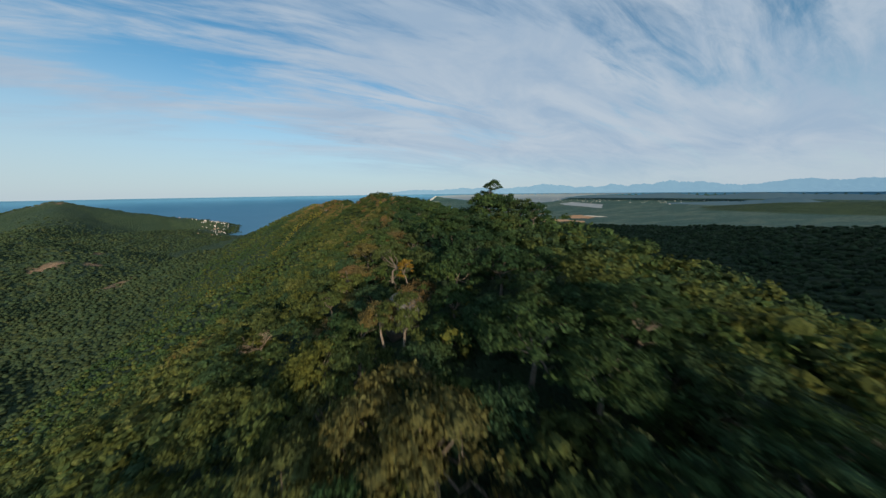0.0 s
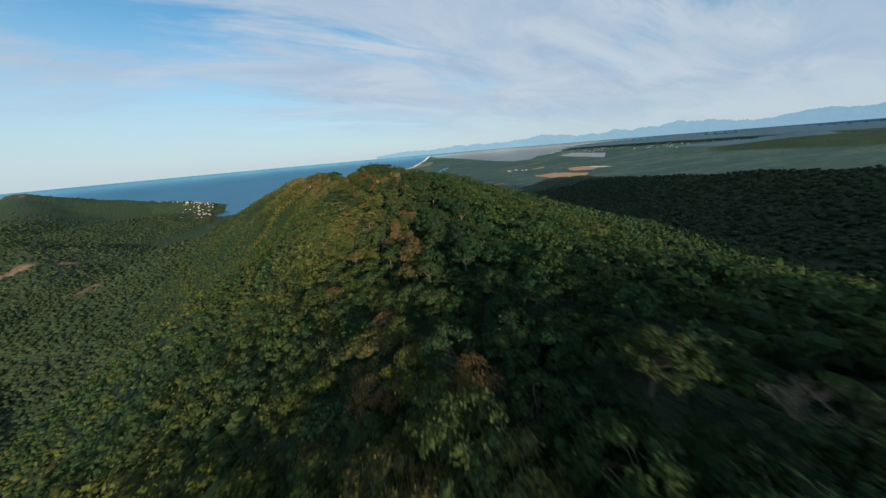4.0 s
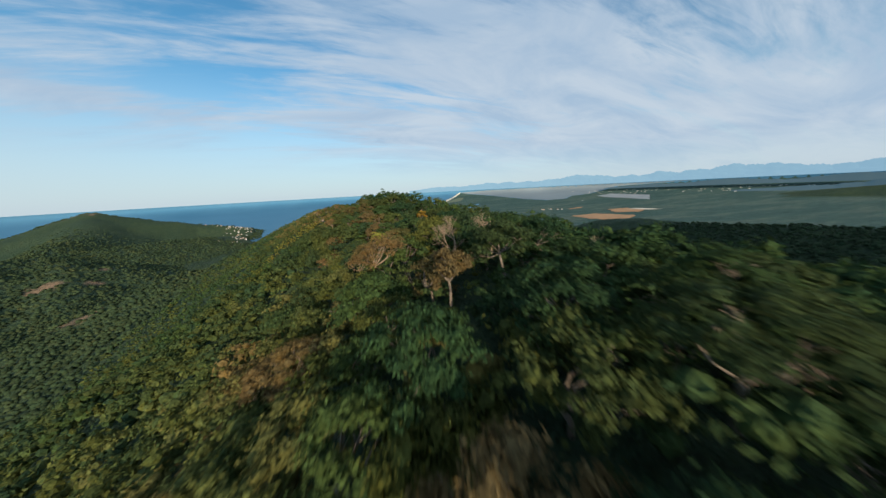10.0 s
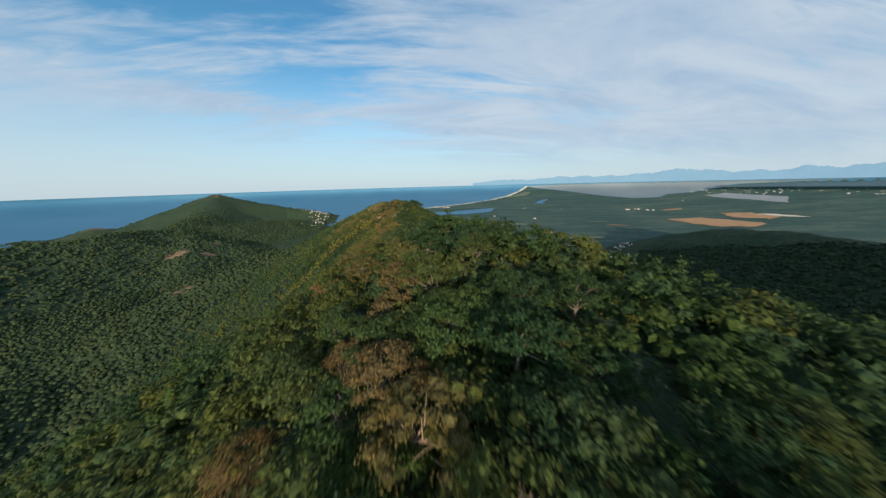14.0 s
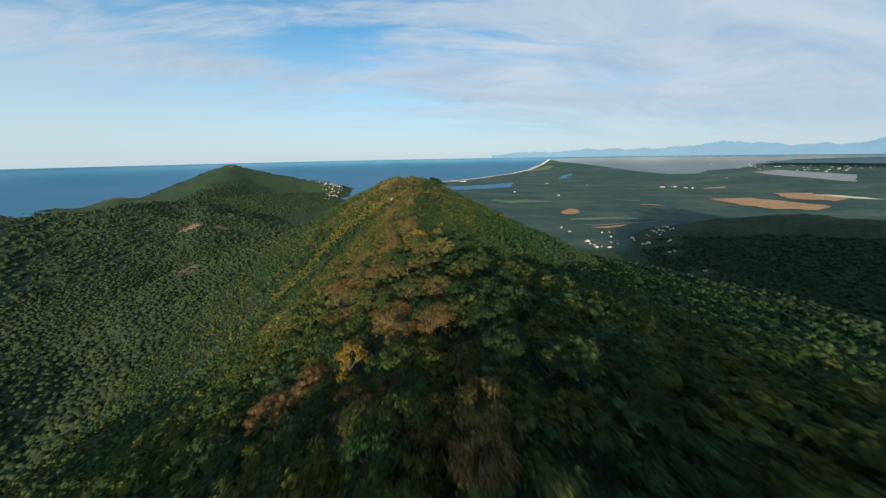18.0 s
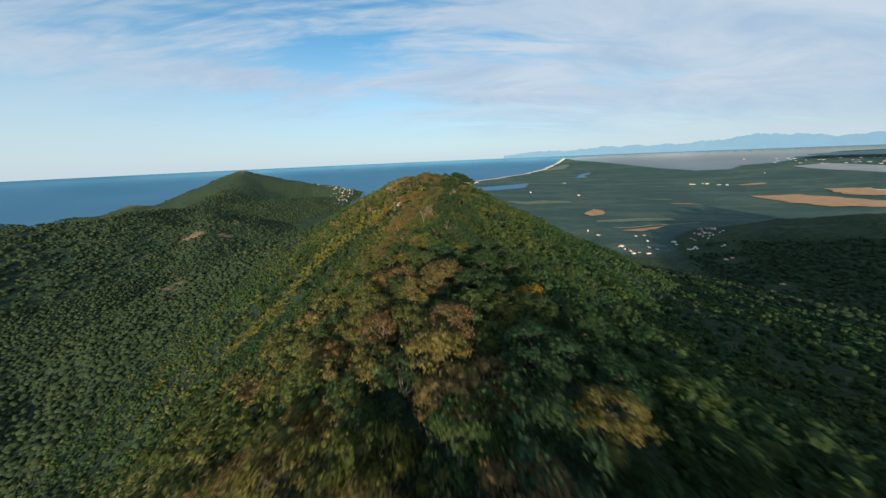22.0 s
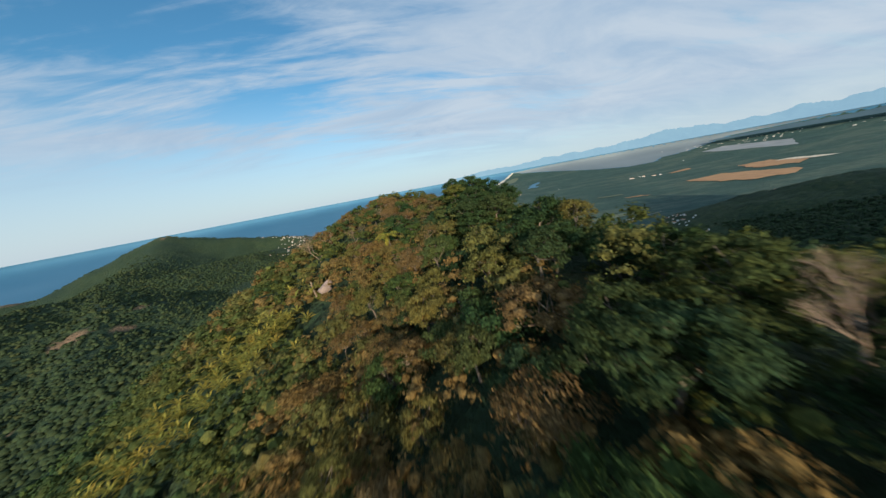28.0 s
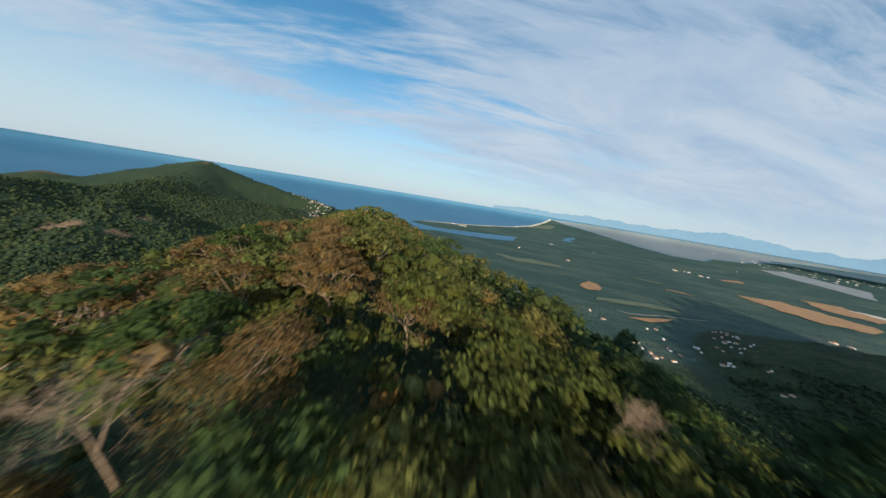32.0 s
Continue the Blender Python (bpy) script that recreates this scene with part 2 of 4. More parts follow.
M_BARK = bark_material("bark", (0.07, 0.055, 0.04), (0.18, 0.14, 0.105))
M_PALEBARK = bark_material("bark_pale", (0.14, 0.095, 0.062), (0.29, 0.21, 0.145))
M_OUTCROP = bark_material("granite_grey", (0.04, 0.04, 0.038), (0.11, 0.107, 0.10))
M_ROCK = bark_material("granite", (0.13, 0.092, 0.076), (0.31, 0.235, 0.195))


def ground_material():
    m, N, L, b = material("forest_floor", 0.9)
    tc = N("ShaderNodeTexCoord")
    pos = tc.outputs["Object"]
    # woods on the slopes: crowns some 8 m across
    v = N("ShaderNodeTexVoronoi")
    v.inputs["Scale"].default_value = 0.115
    L(pos, v.inputs["Vector"])
    big, fine = noise_node(N, L, pos, 0.006, 4, 0.6), noise_node(N, L, pos, 0.35, 4, 0.65)
    crown = ramp_node(N, [(0.0, (0.019, 0.036, 0.021)), (0.5, (0.026, 0.045, 0.024)), (0.8, (0.034, 0.052, 0.026)), (1.0, (0.049, 0.057, 0.030))])
    L(v.outputs["Color"], crown.inputs[0])
    tone = ramp_node(N, [(0.3, (0.75, 0.85, 0.9)), (0.7, (1.2, 1.12, 0.95))])
    L(big.outputs[0], tone.inputs[0])
    wood = mix_color(N, L, 1.0, crown.outputs[0], tone.outputs[0], "MULTIPLY")
    # the plain: mangrove, scrub and wet meadow, with the blue of haze put into their greens
    sep = N("ShaderNodeMapping")
    sep.inputs["Scale"].default_value = (0.5, 1.6, 1.0)
    L(pos, sep.inputs[0])
    p1, p2 = noise_node(N, L, sep.outputs[0], 0.004, 5, 0.6), noise_node(N, L, sep.outputs[0], 0.03, 5, 0.7)
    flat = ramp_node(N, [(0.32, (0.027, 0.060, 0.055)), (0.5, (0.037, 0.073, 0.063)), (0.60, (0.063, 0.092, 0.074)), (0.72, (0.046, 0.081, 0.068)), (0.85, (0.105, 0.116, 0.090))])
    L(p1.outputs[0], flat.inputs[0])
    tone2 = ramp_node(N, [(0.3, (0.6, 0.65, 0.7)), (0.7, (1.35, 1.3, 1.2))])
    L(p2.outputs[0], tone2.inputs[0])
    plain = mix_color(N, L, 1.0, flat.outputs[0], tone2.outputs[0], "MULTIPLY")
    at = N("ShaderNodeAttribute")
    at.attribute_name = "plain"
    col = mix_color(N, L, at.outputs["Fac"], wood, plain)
    # bare rock and dry grass on the seaward hills
    at2 = N("ShaderNodeAttribute")
    at2.attribute_name = "bare"
    rk = noise_node(N, L, pos, 0.03, 5, 0.7)
    rc = ramp_node(N, [(0.35, (0.085, 0.068, 0.042)), (0.65, (0.21, 0.135, 0.085))])
    L(rk.outputs[0], rc.inputs[0])
    col = mix_color(N, L, at2.outputs["Fac"], col, rc.outputs[0])
    L(col, b.inputs["Base Color"])
    b.inputs["Specular IOR Level"].default_value = 0.15
    bp = N("ShaderNodeBump")
    bp.inputs["Strength"].default_value, bp.inputs["Distance"].default_value = 1.0, 3.5
    h = N("ShaderNodeMath")
    h.operation = "MULTIPLY_ADD"
    L(v.outputs["Distance"], h.inputs[0])
    h.inputs[1].default_value = -1.0
    L(fine.outputs[0], h.inputs[2])
    L(h.outputs[0], bp.inputs["Height"])
    L(bp.outputs[0], b.inputs["Normal"])
    return m


M_GROUND = ground_material()


def water_material(name, deep, shallow, rough):
    m, N, L, b = material(name, rough)
    tc = N("ShaderNodeTexCoord")
    n1, n2 = noise_node(N, L, tc.outputs["Object"], 0.0012, 4, 0.55), noise_node(N, L, tc.outputs["Object"], 0.06, 5, 0.65)
    r = ramp_node(N, [(0.35, deep), (0.7, shallow)])
    L(n1.outputs[0], r.inputs[0])
    L(r.outputs[0], b.inputs["Base Color"])
    b.inputs["IOR"].default_value = 1.33
    b.inputs["Specular IOR Level"].default_value = 0.1
    bp = N("ShaderNodeBump")
    bp.inputs["Strength"].default_value, bp.inputs["Distance"].default_value = 0.25, 0.7
    L(n2.outputs[0], bp.inputs["Height"])
    L(bp.outputs[0], b.inputs["Normal"])
    return m


M_SEA = water_material("sea_water", (0.046, 0.138, 0.225), (0.062, 0.160, 0.250), 0.5)
M_BAY = water_material("bay_water", (0.12, 0.15, 0.17), (0.17, 0.20, 0.215), 0.5)


def plain_material(name, c1, c2, scale, rough=0.9):
    m, N, L, b = material(name, rough)
    tc = N("ShaderNodeTexCoord")
    n = noise_node(N, L, tc.outputs["Object"], scale, 5, 0.65)
    r = ramp_node(N, [(0.3, c1), (0.7, c2)])
    L(n.outputs[0], r.inputs[0])
    L(r.outputs[0], b.inputs["Base Color"])
    return m


M_SAND = plain_material("beach_sand", (0.42, 0.36, 0.27), (0.58, 0.52, 0.42), 0.05)
M_DRY = plain_material("dry_earth", (0.22, 0.115, 0.05), (0.34, 0.19, 0.085), 0.02)
M_MUD = plain_material("pale_flat", (0.13, 0.14, 0.14), (0.24, 0.24, 0.235), 0.01, 0.5)
M_WALL = plain_material("house_render", (0.42, 0.38, 0.34), (0.62, 0.57, 0.51), 0.2)
M_TILE = plain_material("roof_tile", (0.30, 0.13, 0.07), (0.42, 0.20, 0.11), 0.4)
M_SHEET = plain_material("roof_sheet", (0.45, 0.44, 0.42), (0.65, 0.63, 0.60), 0.4)
M_DARK = plain_material("window_dark", (0.03, 0.035, 0.04), (0.05, 0.055, 0.06), 0.5, 0.2)


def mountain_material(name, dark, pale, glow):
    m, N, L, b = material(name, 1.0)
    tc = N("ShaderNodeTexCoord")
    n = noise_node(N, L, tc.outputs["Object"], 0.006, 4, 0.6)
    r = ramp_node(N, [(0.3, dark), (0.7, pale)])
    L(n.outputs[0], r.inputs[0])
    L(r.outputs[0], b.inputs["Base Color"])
    # haze of the air in front of it, put in as a blue glow
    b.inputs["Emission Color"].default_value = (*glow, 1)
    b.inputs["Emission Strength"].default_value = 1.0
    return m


M_MOUNT = mountain_material("hazed_mountains", (0.022, 0.040, 0.045), (0.036, 0.058, 0.060), (0.150, 0.265, 0.365))
M_HILLS = mountain_material("hazed_hills", (0.012, 0.020, 0.018), (0.020, 0.030, 0.024), (0.022, 0.052, 0.078))


# ---- the lie of the land ----
CX, CY, EYE = -75.0, 300.0, 298.0
NEAR, SPAN = 2000.0, 2600.0


def shrink(R):
    """Beyond NEAR the land is drawn together, so that the horizon lies within reach."""
    R = np.asarray(R, float)
    return np.where(R < NEAR, R, NEAR + SPAN * (1 - np.exp(-(np.maximum(R, NEAR) - NEAR) / SPAN)))


def lay(x, y, z):
    """A place on the map, and its height over the sea, as a place in the model."""
    x, y, z = np.asarray(x, float), np.asarray(y, float), np.asarray(z, float)
    dx, dy = x - CX, y - CY
    R = np.maximum(np.hypot(dx, dy), 1e-6)
    r = shrink(R)
    s = r / R
    drop = np.maximum(EYE / R, 0.0093) * r
    return CX + dx * s, CY + dy * s, np.where(R < NEAR, 0.0, EYE - drop) + z * np.where(R < NEAR, 1.0, s)


def wave(x, y, seed, size):
    """Smooth noise from a few sines, about -1 to 1."""
    rng = np.random.RandomState(seed)
    out = 0.0
    for k in range(7):
        a, f, ph = rng.uniform(0, 2 * np.pi), rng.uniform(0.6, 1.9) / size, rng.uniform(0, 6.28)
        out = out + np.sin((x * np.cos(a) + y * np.sin(a)) * f * 6.28 + ph)
    return out / 3.2


def crest(x, y, line, slope, round_off=6.0):
    """The height of a ridge with that crest line of (x, y, z)."""
    best = np.full(np.shape(x), -1e9)
    for (x0, y0, z0), (x1, y1, z1) in zip(line, line[1:]):
        dx, dy = x1 - x0, y1 - y0
        t = np.clip(((x - x0) * dx + (y - y0) * dy) / (dx * dx + dy * dy), 0, 1)
        d = np.hypot(x - x0 - t * dx, y - y0 - t * dy)
        best = np.maximum(best, z0 + t * (z1 - z0) - np.sqrt((slope * d) ** 2 + round_off**2) + round_off)
    return best


def ridge(x, y, line, round_off=9.0):
    """The height of a ridge that falls off differently on its two sides: rows of (x, y, z, west slope, east slope)."""
    best = np.full(np.shape(x), -1e9)
    for (x0, y0, z0, w0, e0), (x1, y1, z1, w1, e1) in zip(line, line[1:]):
        dx, dy = x1 - x0, y1 - y0
        t = np.clip(((x - x0) * dx + (y - y0) * dy) / (dx * dx + dy * dy), 0, 1)
        ox, oy = x - x0 - t * dx, y - y0 - t * dy
        slope = np.where(ox * dy - oy * dx > 0, e0 + t * (e1 - e0), w0 + t * (w1 - w0))
        best = np.maximum(best, z0 + t * (z1 - z0) - np.sqrt((slope * np.hypot(ox, oy)) ** 2 + round_off**2) + round_off)
    return best


# the crest of the ridge: x, y, height of the woods, and how steeply they fall to the west and to the east
RIDGE = [(9, -160, 294.7, 0.63, 0.56), (11, -40, 286.7, 0.62, 0.46), (7, 21, 289.7, 0.61, 0.48), (6, 61, 294.3, 0.60, 0.42), (-1, 101, 287.2, 0.59, 0.36), (-6, 140, 286.9, 0.60, 0.43), (-10, 180, 292.3, 0.69, 0.45), (-16, 220, 293.2, 0.77, 0.39),
         (-30, 259, 290.4, 0.79, 0.32), (-43, 306, 295.0, 0.79, 0.45), (-59, 347, 286.5, 0.80, 0.53), (-87, 394, 280.3, 0.77, 0.60), (-105, 436, 276.8, 0.79, 0.66), (-120, 477, 273.7, 0.76, 0.69), (-125, 522, 276.9, 0.73, 0.66), (-136, 558, 277.9, 0.75, 0.69),
         (-154, 586, 280.5, 0.79, 0.61), (-181, 623, 280.6, 0.68, 0.50), (-214, 677, 272.5, 0.63, 0.50), (-253, 746, 267.3, 0.54, 0.50), (-292, 825, 266.4, 0.50, 0.50), (-338, 878, 239.2, 0.50, 0.51)]
EAST_RISE = [(-43, 304, 295.5), (-14, 304, 288.5), (12, 283, 285.5), (60, 262, 268), (100, 240, 254)]
WEST_SPUR = [(-178, 608, 278), (-206, 609, 271), (-232, 613, 260), (-262, 617, 238)]
TAIL = [(-338, 878, 239.2), (-380, 960, 190), (-460, 1080, 110), (-560, 1230, 20)]
# unseen hill behind the start, shaped so its shadow covers the first slopes
UNSEEN_REAR = [(100, -420, 410), (45, -290, 345), (9, -160, 294.7)]
LEFT_SPUR = [(-240, 770, 240), (-420, 800, 172), (-590, 755, 148), (-690, 655, 105), (-760, 560, 30)]
RIGHT_SPUR = [(480, -300, 400), (610, 250, 246), (670, 410, 226), (690, 770, 180), (720, 1050, 163), (715, 1200, 152), (690, 1330, 108), (650, 1480, 45), (630, 1600, 5)]
PEAK_ARM = [(-2285, 1984, 263), (-1950, 1650, 175), (-1620, 1230, 120)]
COAST = [(-1620, 1230, 120), (-1480, 900, 152), (-1480, 650, 155), (-1400, 250, 165), (-1250, -250, 150), (-1100, -700, 120)]
SPUR2 = [(-1620, 1230, 120), (-1260, 1060, 108), (-1050, 900, 55)]
TOWN_SLOPE = [(-1620, 1230, 120), (-1480, 1700, 95), (-1480, 2080, 48)]
TOWN_ARM = [(-2285, 1984, 263), (-1950, 2330, 130), (-1700, 2450, 75), (-1500, 2300, 30), (-1340, 1950, 20)]
PEAK = [(-2285, 1984, 264), (-2284, 1986, 264)]
HEADLAND = [(-2700, 1480, 78), (-2860, 1560, 46)]
# unseen mountain behind the start, added to throw shade over RIGHT_SPUR
UNSEEN_MASSIF = [(640, -420, 410), (760, -420, 510), (900, -420, 570), (1032, -420, 610), (1190, -420, 670), (1500, -420, 740)]
MID_HILLS = [(4300, 2900, 20), (5200, 2700, 105), (6400, 1900, 130), (7400, 900, 150)]

PLAIN_LAND = [(-1050, 3230), (-686, 3676), (-371, 4230), (-53, 4949), (286, 6146), (800, 8935), (2100, 17500), (2500, 17500), (1950, 13000), (2114, 9475), (2073, 6343),
              (2055, 5580), (2185, 4873), (2600, 4977), (3172, 5801), (4033, 6451), (6391, 9052), (9500, 12500), (22000, 19000), (30000, -9000), (0, -9000), (-600, 1500), (-1300, 1900)]
HILL_LAND = [(-1370, 2060), (-1540, 2400), (-1950, 3000), (-2450, 2900), (-2800, 2400), (-2700, 1950), (-3050, 1650), (-2900, 1250), (-2450, 1250), (-2150, 900),
             (-2300, 0), (-2200, -9000), (600, -9000), (600, 1000), (-600, 1500)]
INLET = [(-1900, 3150), (-1540, 2400), (-1370, 2060), (-1180, 2050), (-1000, 2450), (-700, 2690), (-312, 2790), (-70, 3000), (-20, 3380), (-440, 3060), (-760, 2870), (-1030, 2950), (-1250, 3150), (-1500, 3500)]
POND = [(560, 4040), (700, 4560), (890, 4920), (860, 4720), (720, 4400), (660, 4030)]


def inside(x, y, poly):
    res = np.zeros(np.shape(x), bool)
    for (x0, y0), (x1, y1) in zip(poly, poly[1:] + poly[:1]):
        hit = (y0 > y) != (y1 > y)
        res ^= hit & (x < (x1 - x0) * (y - y0) / (y1 - y0 + 1e-12) + x0)
    return res


# the lane over the woods that stays clear, and round which the trees are built leaf by leaf
LANE = [(-9, 1, 296.6), (-15, 37, 302.1), (-21, 83, 302.9), (-23, 111, 300.3), (-24, 141, 297.7), (-23, 172, 296.6), (-24, 201, 297.3), (-27, 228, 299.6), (-36, 260, 302.9), (-52, 296, 306.7), (-62, 322, 304.4), (-77, 359, 299.1), (-95, 397, 293.2), (-113, 436, 287.7), (-126, 464, 285.2), (-139, 506, 283.4), (-147, 534, 282.4), (-154, 562, 283.5), (-160, 589, 286.1)]


def lane_gap(x, y):
    """The distance on the map to the lane, and the lane's height there."""
    best, high = np.full(np.shape(x), 1e9), np.zeros(np.shape(x))
    for (x0, y0, z0), (x1, y1, z1) in zip(LANE, LANE[1:]):
        dx, dy = x1 - x0, y1 - y0
        t = np.clip(((x - x0) * dx + (y - y0) * dy) / (dx * dx + dy * dy), 0, 1)
        d = np.hypot(x - x0 - t * dx, y - y0 - t * dy)
        high = np.where(d < best, z0 + t * (z1 - z0), high)
        best = np.minimum(best, d)
    return best, high


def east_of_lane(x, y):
    """0 on the sunny western side of the crest, 1 on its eastern side, where leaf colours are darkened for shade."""
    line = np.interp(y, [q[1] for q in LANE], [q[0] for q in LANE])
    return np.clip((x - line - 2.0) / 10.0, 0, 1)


def relief(x, y):
    """The height of the woods' top over the sea, on the map."""
    hs = [ridge(x, y, RIDGE), crest(x, y, TAIL, 0.55, 9), crest(x, y, UNSEEN_REAR, 0.60, 9), crest(x, y, WEST_SPUR, 0.70, 6), crest(x, y, EAST_RISE, 0.60, 6), crest(x, y, LEFT_SPUR, 0.50, 10), crest(x, y, RIGHT_SPUR, 0.42, 12),
          crest(x, y, COAST, 0.34, 15), crest(x, y, PEAK_ARM, 0.60, 34), crest(x, y, SPUR2, 0.36, 10), crest(x, y, TOWN_ARM, 0.40, 15), crest(x, y, TOWN_SLOPE, 0.30, 15), crest(x, y, PEAK, 0.60, 40),
          crest(x, y, HEADLAND, 0.36, 10), crest(x, y, UNSEEN_MASSIF, 1.7, 15), crest(x, y, MID_HILLS, 0.13, 20)]
    k = 4.0
    stack = np.stack(hs)
    top = stack.max(0)
    h = top + k * np.log(np.exp((stack - top) / k).sum(0)) - 0.4
    h = np.maximum(h, np.clip((-150 - x) / 150, 0, 1) * np.clip((1500 - y) / 300, 0, 1) * (26 + 10 * wave(x, y, 5, 400)))
    gap, high = lane_gap(x, y)
    h = np.minimum(h, high - 5.5 + 0.8 * np.maximum(gap - 4, 0))
    flank = np.clip((262 - h) / 110, 0, 1)
    rough = 5.0 * wave(x, y, 3, 170) + 2.5 * wave(x, y, 4, 70)
    return h + rough * flank * np.clip(h / 60, 0, 1)


def ground_height(x, y):
    """The bare ground, on the map."""
    h = relief(x, y)
    floor = np.where(h < 14, h - 2, h - 6.5)
    land = (inside(x, y, PLAIN_LAND) | inside(x, y, HILL_LAND)) & ~inside(x, y, INLET) & ~inside(x, y, POND)
    low = 1.6 + 0.8 * wave(x, y, 9, 300)
    return np.where(land, np.maximum(floor, low), -6.0), land


def sheet(name, xs, ys, zs, mat, attrs=()):
    """A grid of points as one mesh."""
    rows, cols = xs.shape
    verts = np.stack([xs, ys, zs], -1).reshape(-1, 3)
    i = np.arange(rows * cols).reshape(rows, cols)
    quads = np.stack([i[:-1, :-1], i[:-1, 1:], i[1:, 1:], i[1:, :-1]], -1).reshape(-1, 4)
    return from_arrays(name, verts, quads, mat, attrs)


def from_arrays(name, verts, quads, mat, attrs=(), smooth=True):
    me = bpy.data.meshes.new(name)
    n, size = quads.shape
    me.vertices.add(len(verts))
    me.vertices.foreach_set("co", np.asarray(verts, np.float32).ravel())
    me.loops.add(n * size)
    me.loops.foreach_set("vertex_index", np.asarray(quads, np.int32).ravel())
    me.polygons.add(n)
    me.polygons.foreach_set("loop_start", np.arange(n, dtype=np.int32) * size)
    me.polygons.foreach_set("use_smooth", np.full(n, smooth))
    for key, values in attrs:
        me.attributes.new(key, "FLOAT", "POINT").data.foreach_set("value", np.asarray(values, np.float32).ravel())
    me.update(calc_edges=True)
    me.validate()
    for m in mat if isinstance(mat, (list, tuple)) else [mat]:
        me.materials.append(m)
    return new(name, me)


def build_ground():
    front = np.radians(np.linspace(-100, 100, 460))
    back = np.radians(np.linspace(100, 260, 80))[1:]
    ang = np.concatenate([front, back])
    R = np.concatenate([np.linspace(1, 700, 110), np.geomspace(704, 2000, 100), np.geomspace(2010, 32000, 170)])
    A, RR = np.meshgrid(ang, R)
    x, y = CX + RR * np.sin(A), CY + RR * np.cos(A)
    z, land = ground_height(x, y)
    top = relief(x, y)
    plain = np.clip((14 - top) / 8, 0, 1) * np.clip((y - 1150 + 60 * wave(x, y, 8, 300)) / 120, 0, 1) * np.where(y < 2900, np.clip((x + 1000) / 250, 0, 1), 1)
    bare = np.zeros_like(x)
    for bx, by, size in BARE:
        d = np.hypot(x - bx, y - by) / size + 0.35 * wave(x, y, int(abs(bx)), size * 2)
        bare = np.maximum(bare, np.clip((1.0 - d) * 3, 0, 1))
    X, Y, Z = lay(x, y, z)
    ob = sheet("ground", X, Y, Z, M_GROUND, [("plain", plain), ("bare", bare)])
    return tagged(ob, "green wooded hills running down to a flat plain", "ground", kind="structure")


BARE = [(-1186, 959, 38), (-1193, 1099, 22), (-690, 645, 24), (-1120, 1010, 20), (-2350, 1950, 38), (-2262, 1968, 20), (-2310, 1975, 16), (-1560, 1720, 40), (-2730, 1495, 90), (-2480, 1880, 80)]
ground = build_ground()


def build_water():
    ang = np.radians(np.linspace(-110, 110, 220))
    R = np.concatenate([np.linspace(900, 2000, 12), np.geomspace(2050, 32000, 70)])
    A, RR = np.meshgrid(ang, R)
    x, y = CX + RR * np.sin(A), CY + RR * np.cos(A)
    X, Y, Z = lay(x, y, np.zeros_like(x))
    tagged(sheet("sea_water", X, Y, Z, M_SEA), "deep blue open sea with fine ripples", "sea", kind="structure")


build_water()


def patch(name, poly, mat, lift, label, category):
    """A flat piece of the plain with that outline, laid just over the ground."""
    bm = bmesh.new()
    vs = [bm.verts.new((x, y, 0)) for x, y in poly]
    bm.faces.new(vs)
    bmesh.ops.triangulate(bm, faces=bm.faces[:])
    fine = min(90.0, max(24.0, max(abs(x0 - x1) for x0, _ in poly for x1, _ in poly) / 10))
    for _ in range(9):
        long = [e for e in bm.edges if e.calc_length() > max(fine, 0.05 * (e.verts[0].co - Vector((CX, CY, 0))).length if fine > 60 else fine)]
        if not long:
            break
        bmesh.ops.subdivide_edges(bm, edges=long, cuts=1)
        bmesh.ops.triangulate(bm, faces=bm.faces[:])
    for v in bm.verts:
        wob = min(fine, 40.0) * (0.6 * wave(v.co.x, v.co.y, 21, 180) + 0.4 * wave(v.co.x, v.co.y, 23, 70))
        X, Y, Z = lay(v.co.x + wob, v.co.y + wob * 0.6, lift)
        v.co = (float(X), float(Y), float(Z))
    bmesh.ops.recalc_face_normals(bm, faces=bm.faces[:])
    for f in bm.faces:
        f.normal_update()
        if f.normal.z < 0:
            f.normal_flip()
    me = bpy.data.meshes.new(name)
    bm.to_mesh(me)
    bm.free()
    me.materials.append(mat)
    return tagged(new(name, me), label, category, kind="structure")


BAY = [(2080, 17500), (1960, 13000), (2124, 9475), (2083, 6343), (2065, 5580), (2190, 4883), (2600, 4987), (3172, 5821), (4033, 6471), (6391, 9072), (9500, 12600), (22000, 19200), (16000, 24000), (6000, 24000)]
patch("bay_water", BAY, M_BAY, 1.2, "pale grey sheltered bay behind the sand spit", "bay")
patch("beach", [(-1050, 3225), (-686, 3670), (-371, 4224), (-53, 4943), (286, 6140), (800, 8930), (2080, 17400), (2200, 17400), (880, 8900), (345, 6090), (-5, 4915), (-330, 4195), (-650, 3640), (-1020, 3190)],
      M_SAND, 4.0, "long curved beach of pale sand", "beach")
patch("dry_field", [(1211, 2395), (1516, 2489), (1602, 2355), (1670, 2195), (1512, 2080), (1341, 2078), (1257, 2223)], M_DRY, 5.0, "bare orange earth field on the plain", "field")
patch("dry_field", [(1830, 2764), (2059, 2794), (2058, 2549), (1849, 2397), (1711, 2496)], M_DRY, 5.0, "dull ochre fallow field on the plain", "field")
patch("sand_pit", [(2010, 2700), (2110, 2720), (2200, 2520), (2090, 2540)], M_SAND, 6.0, "strip of pale sand beside the fallow field", "sand")
patch("clearing", [(203, 1781), (284, 1917), (330, 1850), (307, 1786), (250, 1750)], M_DRY, 5.0, "small clearing of reddish earth", "clearing")
